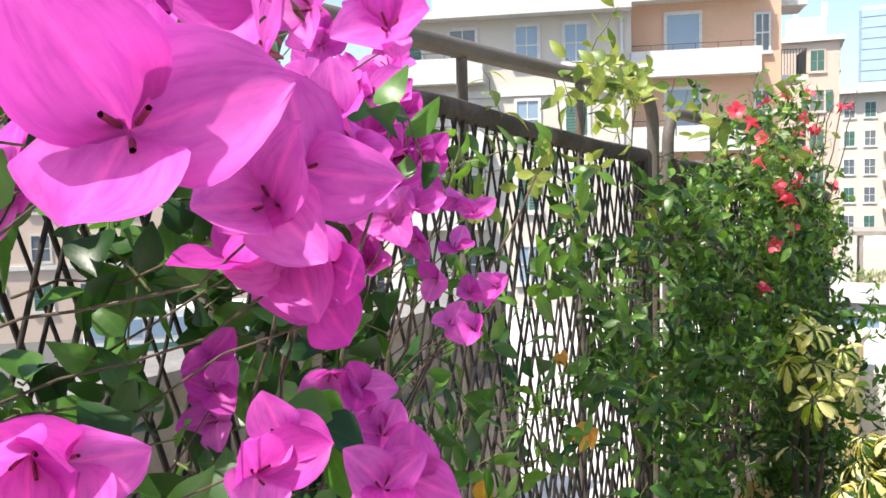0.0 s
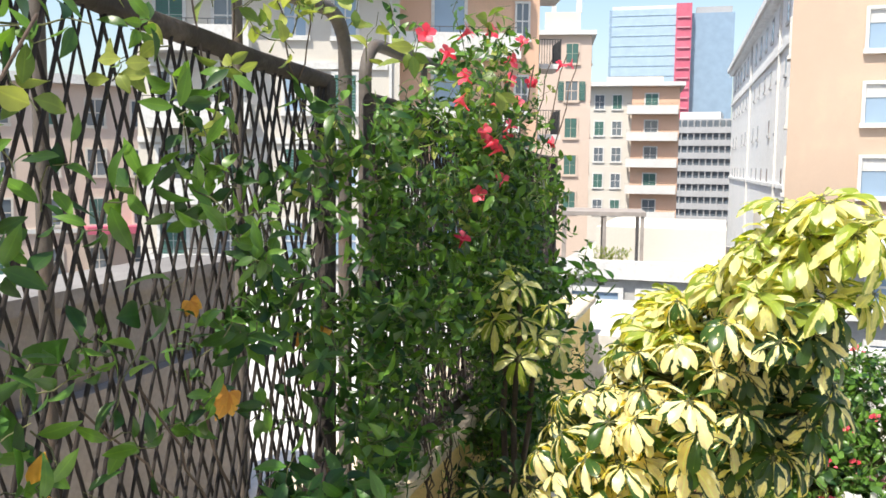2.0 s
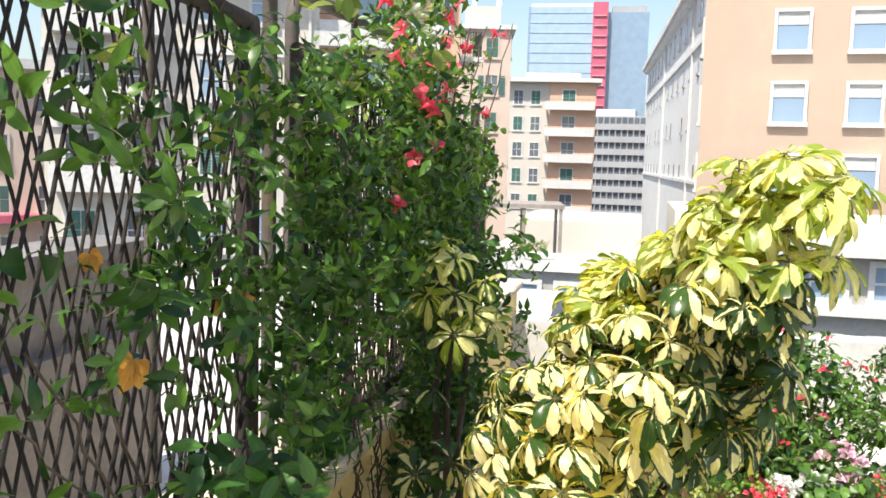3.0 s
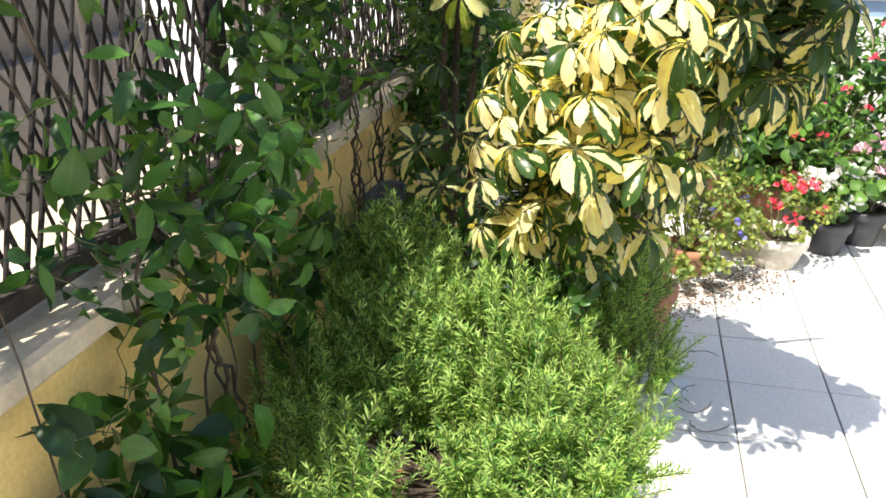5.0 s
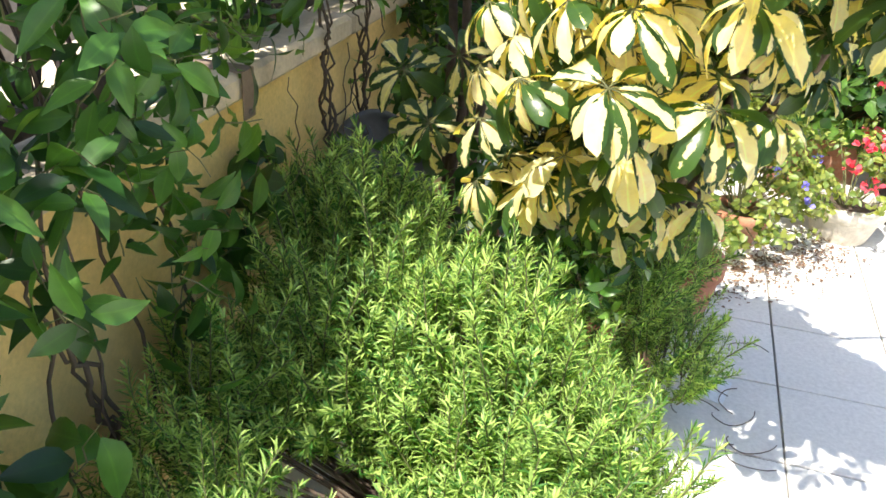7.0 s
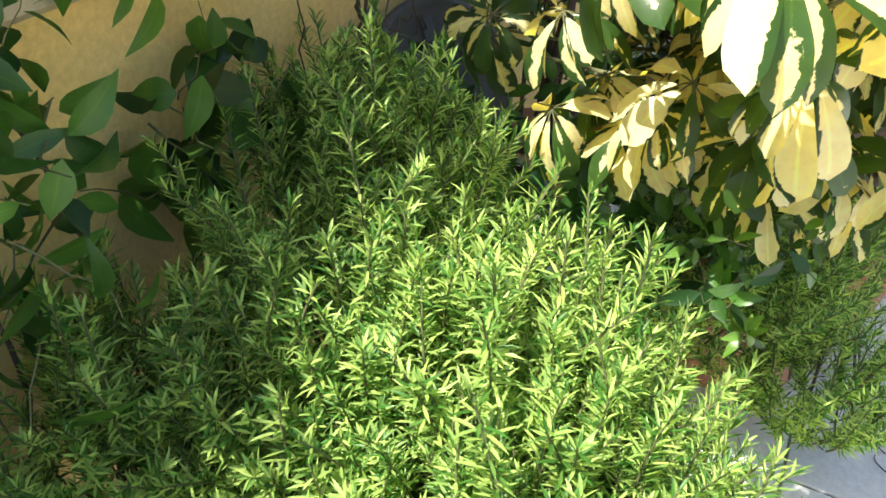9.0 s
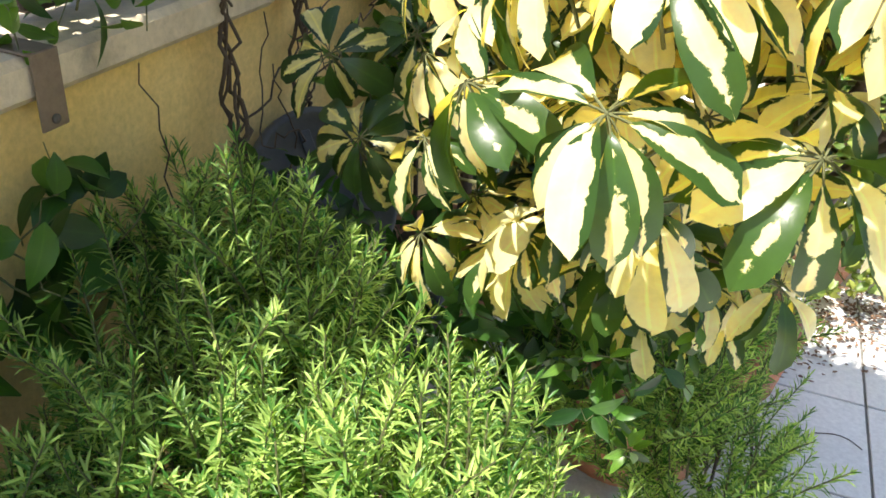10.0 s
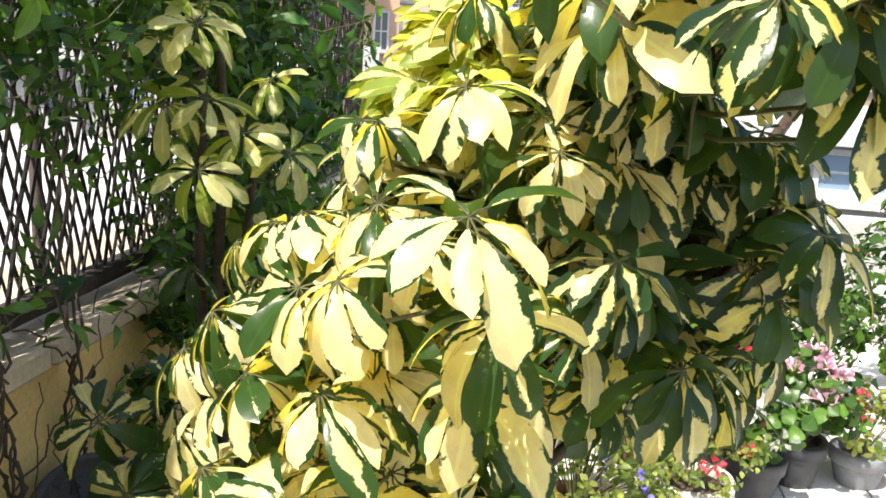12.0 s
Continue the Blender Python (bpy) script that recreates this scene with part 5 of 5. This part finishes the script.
B = building("tenement_house", "narrow pink house with green shutters", 11.3, 79.0, 0.0, [
    ("wall", M_PINK, (-0.6, 0, -8, 4.0, 12, 13.2)), ("cornice", M_WHITE, (-0.9, -0.4, 13.2, 4.4, 12, 13.6)), ("wall", M_CREAM, (-0.2, 1.0, 13.6, 3.0, 8, 15.4)),
    ("chimney", M_WHITE, (2.6, 1.2, 15.4, 3.1, 1.7, 16.6)), ("chimney", M_WHITE, (0.4, 1.2, 15.4, 0.8, 1.6, 16.4))])
for k in range(5):
    window_at(B, 2.3, 11.6 - 3.3 * k, 1.05, 1.7, 0.0, shutters="open" if k == 1 else "closed", frame_mat=M_PINK)
    window_at(B, 4.0, 11.6 - 3.3 * k, 0.9, 1.5, 1.6, shutters="closed", face=radians(90), frame_mat=M_PINK)
    window_at(B, 4.0, 11.6 - 3.3 * k, 0.9, 1.5, 4.6, shutters="closed", face=radians(90), frame_mat=M_PINK)

Cb = building("corner_house", "cream and orange apartment block with stacked balconies", 7.9, 112.0, -2.0, [
    ("wall", M_CREAM, (-1.5, 0.4, -8, 4.2, 14, 11.6)), ("wall", M_PEACH, (4.2, 0.0, -8, 10.0, 14, 11.6)), ("cornice", M_WHITE, (-1.9, -0.8, 11.6, 10.6, 14, 12.1)), ("roof", M_CREAM, (1.0, 2.0, 12.1, 8.0, 10, 13.0))])
for k in range(6):
    z = 9.7 - 3.3 * k
    balcony(Cb, 3.6, 9.8, z - 1.9 + 0.55, 1.0)
    window_at(Cb, 6.6, z, 1.5, 1.9, 0.0, shutters="closed" if k in (0, 3) else None, frame_mat=M_WHITE)
    window_at(Cb, 2.4, z, 1.1, 1.7, 0.4, shutters="closed" if k in (0, 4) else None)
    window_at(Cb, 0.2, z, 1.1, 1.7, 0.4, shutters="closed" if k % 2 else None)

T = building("office_tower", "tall blue glass office tower with a red strip", 3.2, 210.0, 0.0, [
    ("shaft", G_TOWER, (-14.5, 0, -8, 0.0, 20, 38.0)), ("strip", M_REDSTRIP, (0.0, -0.6, -8, 3.5, 20, 39.0)), ("shaft", G_BLUE, (3.5, 1.5, -8, 13.0, 22, 37.0)), ("crown", M_GREYFAC, (4.5, 3, 37.0, 12.5, 20, 38.6)), ("parapet", M_WHITE, (-14.5, 0.4, 38.0, -0.1, 1.0, 38.8)), ("edge", G_BLUE, (-15.1, 0.3, -8, -14.5, 20, 38.0))])
for k in range(16):
    bb = Build()
    bb.box(-14.5, -0.10, 2 + 2.3 * k, 0.0, 0.02, 2.07 + 2.3 * k)
    part("band", bb.mesh("band", [G_SEAM], False), T)
    bb = Build()
    bb.box(0.3, -0.9, 1.2 + 2.3 * k, 3.2, -0.6, 1.5 + 2.3 * k)
    part("ledge", bb.mesh("ledge", [M_LEDGE], False), T)

Db = building("office_block", "grey concrete office block with window bands", 3.0, 150.0, -6.0, [("wall", M_GREYFAC, (0, 0.5, -8, 9.0, 14, 9.6)), ("roof", M_WHITE, (0.5, 2, 9.6, 7, 10, 10.8))])
for k in range(9):
    z = 8.6 - 2.1 * k
    bb = Build()
    bb.box(0, 0.0, z - 1.35, 9.0, 0.5, z - 0.35)
    part("spandrel", bb.mesh("spandrel", [M_GREYFAC], False), Db)
    for i in range(9):
        bb = Build()
        bb.box(0.15 + i, 0.38, z - 0.35, 0.85 + i, 0.495, z + 0.75)
        part("window", bb.mesh("window", [G_DARK], False), Db)
        bb = Build()
        bb.box(0.9 + i, 0.1, z - 0.35, 1.06 + i, 0.495, z + 0.75)
        part("pier", bb.mesh("pier", [M_GREYFAC], False), Db)

# long house: sand front towards the terrace, white side running away
Eb = building("sand_house", "sand-coloured house with a long white side wall", -3.7, 40.0, 0.0, [
    ("wall", M_SAND, (0, 0, -8, 34, 0.6, 13.5)), ("wall", M_SAND, (0.0, 0.6, -8, 34, 3.2, 13.5)), ("cornice", M_WHITE, (-0.5, -0.5, 13.5, 34, 3.2, 14.1))])
for xx in (3.6, 6.6, 9.6, 12.6, 15.6):
    for k in range(-2, 4):
        window_at(Eb, xx, 4.3 + 3.05 * k, 1.25, 1.6, 0.0, pane_mat=G_BLUE, shutters="blind", bar=False, depth=0.14)
for k in range(-1, 4):
    window_at(Eb, 0.0, 4.3 + 3.05 * k, 0.75, 1.6, 1.9, face=radians(-90), pane_mat=G_BLUE, bar=False, depth=0.10)
Fb = building("white_house", "long white house side with a bracketed cornice and small windows", -3.75, 43.2, 6.6, [
    ("wall", M_WHITEWALL, (0.0, 0, -8, 12, 45, 10.6)), ("cornice", M_WHITEWALL, (-0.55, -0.02, 10.6, 12, 45.5, 11.0)), ("cornice", M_WHITEWALL, (-0.12, 0.02, 7.4, 0.0, 45, 7.65)), ("cornice", M_WHITEWALL, (-0.10, 0.02, 0.6, 0.0, 45, 0.8)), ("drainpipe", M_WHITE, (-0.14, 4.6, -8, -0.01, 4.74, 10.6)), ("drainpipe", M_WHITE, (-0.14, 22.6, -8, -0.01, 22.74, 10.6))])
for i in range(12):
    for k in range(4):
        if k == 2 and i % 3 == 0:
            continue
        window_at(Fb, 0.0, 9.2 - 2.7 * k, 0.5 if k else 0.8, 0.75 if k else 1.2, 2.0 + 3.5 * i, face=radians(-90), bar=False, frame_mat=M_GREYFAC, depth=0.03)
for i in range(40):
    bb = Build()
    bb.box(-0.40, 0.5 + 1.1 * i, 10.15, -0.01, 0.72 + 1.1 * i, 10.6)
    part("bracket", bb.mesh("bracket", [M_WHITEWALL], False), Fb)

# low white roofs in the middle distance
Lw = building("low_house", "low white house with stepped roof terraces", 0.0, 24.0, 0.0, [
    ("wall", M_PALE, (-5.0, 0, -8, 3.0, 12, -1.55)), ("parapet", M_WHITE, (-5.2, -0.2, -1.55, 3.2, 0.1, -1.05)), ("wall", M_PALE, (3.0, -2.0, -8, 16.0, 12, -0.55)), ("cornice", M_WHITE, (2.8, -2.5, -0.55, 16.2, 12, -0.2)), ("cornice", M_WHITE, (2.9, -2.3, -2.0, 16.2, -2.0, -1.75)), ("wall", M_CREAM, (-4.0, 5.0, -1.55, 0.2, 11, -0.45)), ("wall", M_CREAM, (1.2, 4.0, -1.55, 3.0, 11, 0.1))])
for xx in (4.2, 6.4, 8.6, 10.8):
    window_at(Lw, xx, -1.2, 1.5, 0.8, -2.0, pane_mat=G_BLUE)
    window_at(Lw, xx, -3.4, 1.4, 1.6, -2.0, pane_mat=G_BLUE)
window_at(Lw, -3.3, -2.4, 1.3, 0.9, 0.0, pane_mat=G_BLUE)
window_at(Lw, -1.4, -2.4, 1.3, 0.9, 0.0, pane_mat=G_BLUE)
M_PERGOLA = surface("grey_timber", (0.24, 0.21, 0.19), (0.34, 0.30, 0.27), 0.85, 3.0, 40.0, 0.4)
pg = building("pergola", "small weathered timber pergola on a white roof", 8.9, 25.6, 0.0, [("roof", M_PERGOLA, (-0.6, 0, 0.12, 1.9, 2.4, 0.24))])
for xx in (-0.5, 0.7, 1.8):
    for yy in (0.08, 2.3):
        bb = Build()
        bb.box(xx - 0.05, yy - 0.05, -1.5, xx + 0.05, yy + 0.05, 0.12)
        part("post", bb.mesh("post", [M_PERGOLA], False), pg)
for bearing, distance, z0 in ((7.4, 25.0, -1.05), (6.3, 25.0, -1.05)):
    q = site(bearing, distance)
    pl = thing("roof_planter", "long terracotta planter with yellow-green shrubs on a roof", "planter", pose(q.x, q.y, z0, 0, 0, bearing), group="roof planters")
    bb = Build()
    bb.box(-0.28, -0.18, -0.5, 0.28, 0.18, -0.12, bevel=0.02)
    part("box", bb.mesh("box", [M_TERRA], False), pl)
    rr = random.Random(int(bearing * 10))
    leafy_parts(pl, [(rr.choice(GLIME), Matrix.Translation((rr.uniform(-0.28, 0.28), rr.uniform(-0.15, 0.15), rr.uniform(-0.14, 0.22))) @ Matrix.Rotation(rr.uniform(0, 6.28), 4, "Z") @ Matrix.Rotation(rr.uniform(-0.9, 0.9), 4, "X") @ Matrix.Scale(1.6, 4)) for i in range(60)], 0)
# the street front behind the trellis
Sf = building("street_front", "pale street front with rows of small windows", 48.0, 62.0, 0.0, [("wall", M_PINK, (-26, 0, -8, 17, 12, 6.6)), ("cornice", M_WHITE, (-26.4, -0.7, 6.6, 17.3, 12, 7.2)), ("string_course", M_WHITE, (-26, -0.15, -3.2, 17, 0.0, -2.9))])
for i in range(14):
    for k in range(4):
        window_at(Sf, -23 + 2.9 * i, 4.8 - 3.3 * k, 1.1, 1.7, 0.0, frame_mat=M_CREAM, shutters="closed" if (i * 3 + k) % 5 == 0 else None)

aw = Build()
aw.box(8.0, -1.6, -2.95, 12.5, -0.02, -2.75)
aw.box(8.0, -1.6, -3.25, 12.5, -1.55, -2.95)
part("awning", aw.mesh("awning", [M_REDSTRIP], False), Sf, "red shop awning")
M_CARWHITE = surface("white_car_paint", (0.70, 0.71, 0.72), (0.76, 0.77, 0.78), 0.25, 0.5, 20.0, 0.02)
M_CARBLUE = surface("grey_car_paint", (0.20, 0.23, 0.27), (0.26, 0.29, 0.33), 0.25, 0.5, 20.0, 0.02)
M_TYRE = surface("tyre_rubber", (0.02, 0.02, 0.02), (0.04, 0.04, 0.04), 0.85, 5.0, 60.0, 0.2)


def wheels(t, xs, ys, r):
    for x in xs:
        for y in ys:
            side = -1 if y < 0 else 1
            tb = Build()
            tb.lathe([(r * 0.62, -0.1), (r * 0.95, -0.1), (r, -0.06), (r, 0.06), (r * 0.95, 0.1), (r * 0.62, 0.1)], 18)
            w = part("wheel", tb.mesh("wheel", [M_TYRE]), t, m=Matrix.Translation((x, y, r)) @ Matrix.Rotation(math.pi / 2, 4, "X"))
            rb = Build()
            rb.lathe([(0.001, 0.07 * -side), (r * 0.4, 0.08 * -side), (r * 0.62, 0.06 * -side)], 14)
            part("rim", rb.mesh("rim", [M_CARBLUE]), w)


def car(bearing, distance, paint, label):
    p = site(bearing, distance)
    t = thing("car", label, "car", pose(p.x, p.y, -8.0, 0, 0, bearing), group="cars parked in the street")
    prof = [(-2.1, 0.30), (-2.15, 0.75), (-1.95, 0.92), (-1.0, 1.0), (-0.35, 1.42), (1.0, 1.45), (1.65, 1.05), (2.1, 0.95), (2.15, 0.5), (2.1, 0.30)]
    bb = Build()
    bb.strip([[Vector((x, y * (0.86 if z > 1.1 else 1.0), z)) for x, z in prof + prof[:1]] for y in (-0.82, -0.78, 0.78, 0.82)], [[(0, 0)] * 11] * 4)
    for y in (-0.80, 0.80):
        base = len(bb.v)
        bb.v.extend(Vector((x, y * (0.86 if z > 1.1 else 1.0), z)) for x, z in prof)
        bb.u.extend([(0, 0)] * 10)
        bb.f.append(tuple(range(base, base + 10)))
        bb.k.append(0)
    part("body", bb.mesh("body", [paint], False), t)
    for y in (-0.815, 0.815):
        for x0, x1 in ((-0.75, 0.15), (0.25, 1.15)):
            gb = Build()
            gb.box(x0, y * 0.93 - 0.03, 1.02, x1, y * 0.93 + 0.03, 1.34)
            part("window", gb.mesh("window", [G_DARK], False), t)
    for x in (-2.16, 2.13):
        for y in (-0.6, 0.6):
            hb = Build()
            hb.box(x - 0.02, y - 0.15, 0.68, x + 0.05, y + 0.15, 0.82)
            part("lamp", hb.mesh("lamp", [M_WHITE], False), t)
    wheels(t, (-1.35, 1.35), (-0.74, 0.74), 0.31)


for bearing, distance, paint, label in ((44.5, 53.0, M_CARWHITE, "white car parked in the street below"), (39.6, 52.0, M_CARBLUE, "dark grey car parked in the street below"), (35.0, 51.0, M_CARWHITE, "white car parked in the street below"), (31.0, 50.0, M_CARWHITE, "white car parked in the street below")):
    car(bearing, distance, paint, label)
p = site(50.5, 54.0)
bus = thing("bus", "white and teal city bus in the street below", "bus", pose(p.x, p.y, -8.0, 0, 0, 50.5))
bb = Build()
bb.box(-5.5, -1.25, 0.35, 5.5, 1.25, 3.0, bevel=0.12)
part("body", bb.mesh("body", [M_CARWHITE], False), bus)
bb = Build()
bb.box(-5.3, -1.28, 0.5, 5.3, -1.255, 0.95)
part("stripe", bb.mesh("stripe", [M_SHUTTER], False), bus, "teal stripe")
for i in range(7):
    bb = Build()
    bb.box(-5.1 + 1.48 * i, -1.285, 1.35, -3.75 + 1.48 * i, -1.255, 2.4)
    part("window", bb.mesh("window", [G_BLUE], False), bus)
wheels(bus, (-3.4, 3.2), (-1.15, 1.15), 0.48)

# ---- pieces of the setting ----
for i in range(8):
    y0, y1 = SOUTH_Y + i * 1.05, min(SOUTH_Y + (i + 1) * 1.05 - 0.006, NORTH_Y + 0.2)
    b = Build()
    b.box(WALL_X - 0.28, y0, COPE_Z - 0.045, COPE_X, y1, COPE_Z, bevel=0.008)
    part("coping_stone", b.mesh("coping_stone", [M_COPING], False), wall_west)
b = Build()
b.box(0.0025, 0.0025, -0.0055, TILE - 0.0025, TILE - 0.0025, 0.0, bevel=0.0012)
tile_mesh = b.mesh("tile", [M_TILE], False)
rest = []
TURNED = pose(0.288, 2.884, 0, 0, 0, 2.2)
for i in range(-5, 19):
    for j in range(-23, 13):
        m = TURNED @ Matrix.Translation((i * TILE, j * TILE, jitter(0.0006))) @ Matrix.Rotation(jitter(0.002), 4, "X")
        x, y = (m @ Vector((TILE / 2, TILE / 2, 0))).xy
        if x < WALL_X - 0.1 or x > EAST_X + 0.05 or y < SOUTH_Y - 0.05 or y > NORTH_Y + 0.05:
            continue
        if i <= 6 and -13 <= j <= 10:
            part("tile", tile_mesh, floor, m=m)
        else:
            rest.append((tile_mesh, m))
tagged(part("tiles", joined_mesh("tiles", rest), floor), kind="stuff")
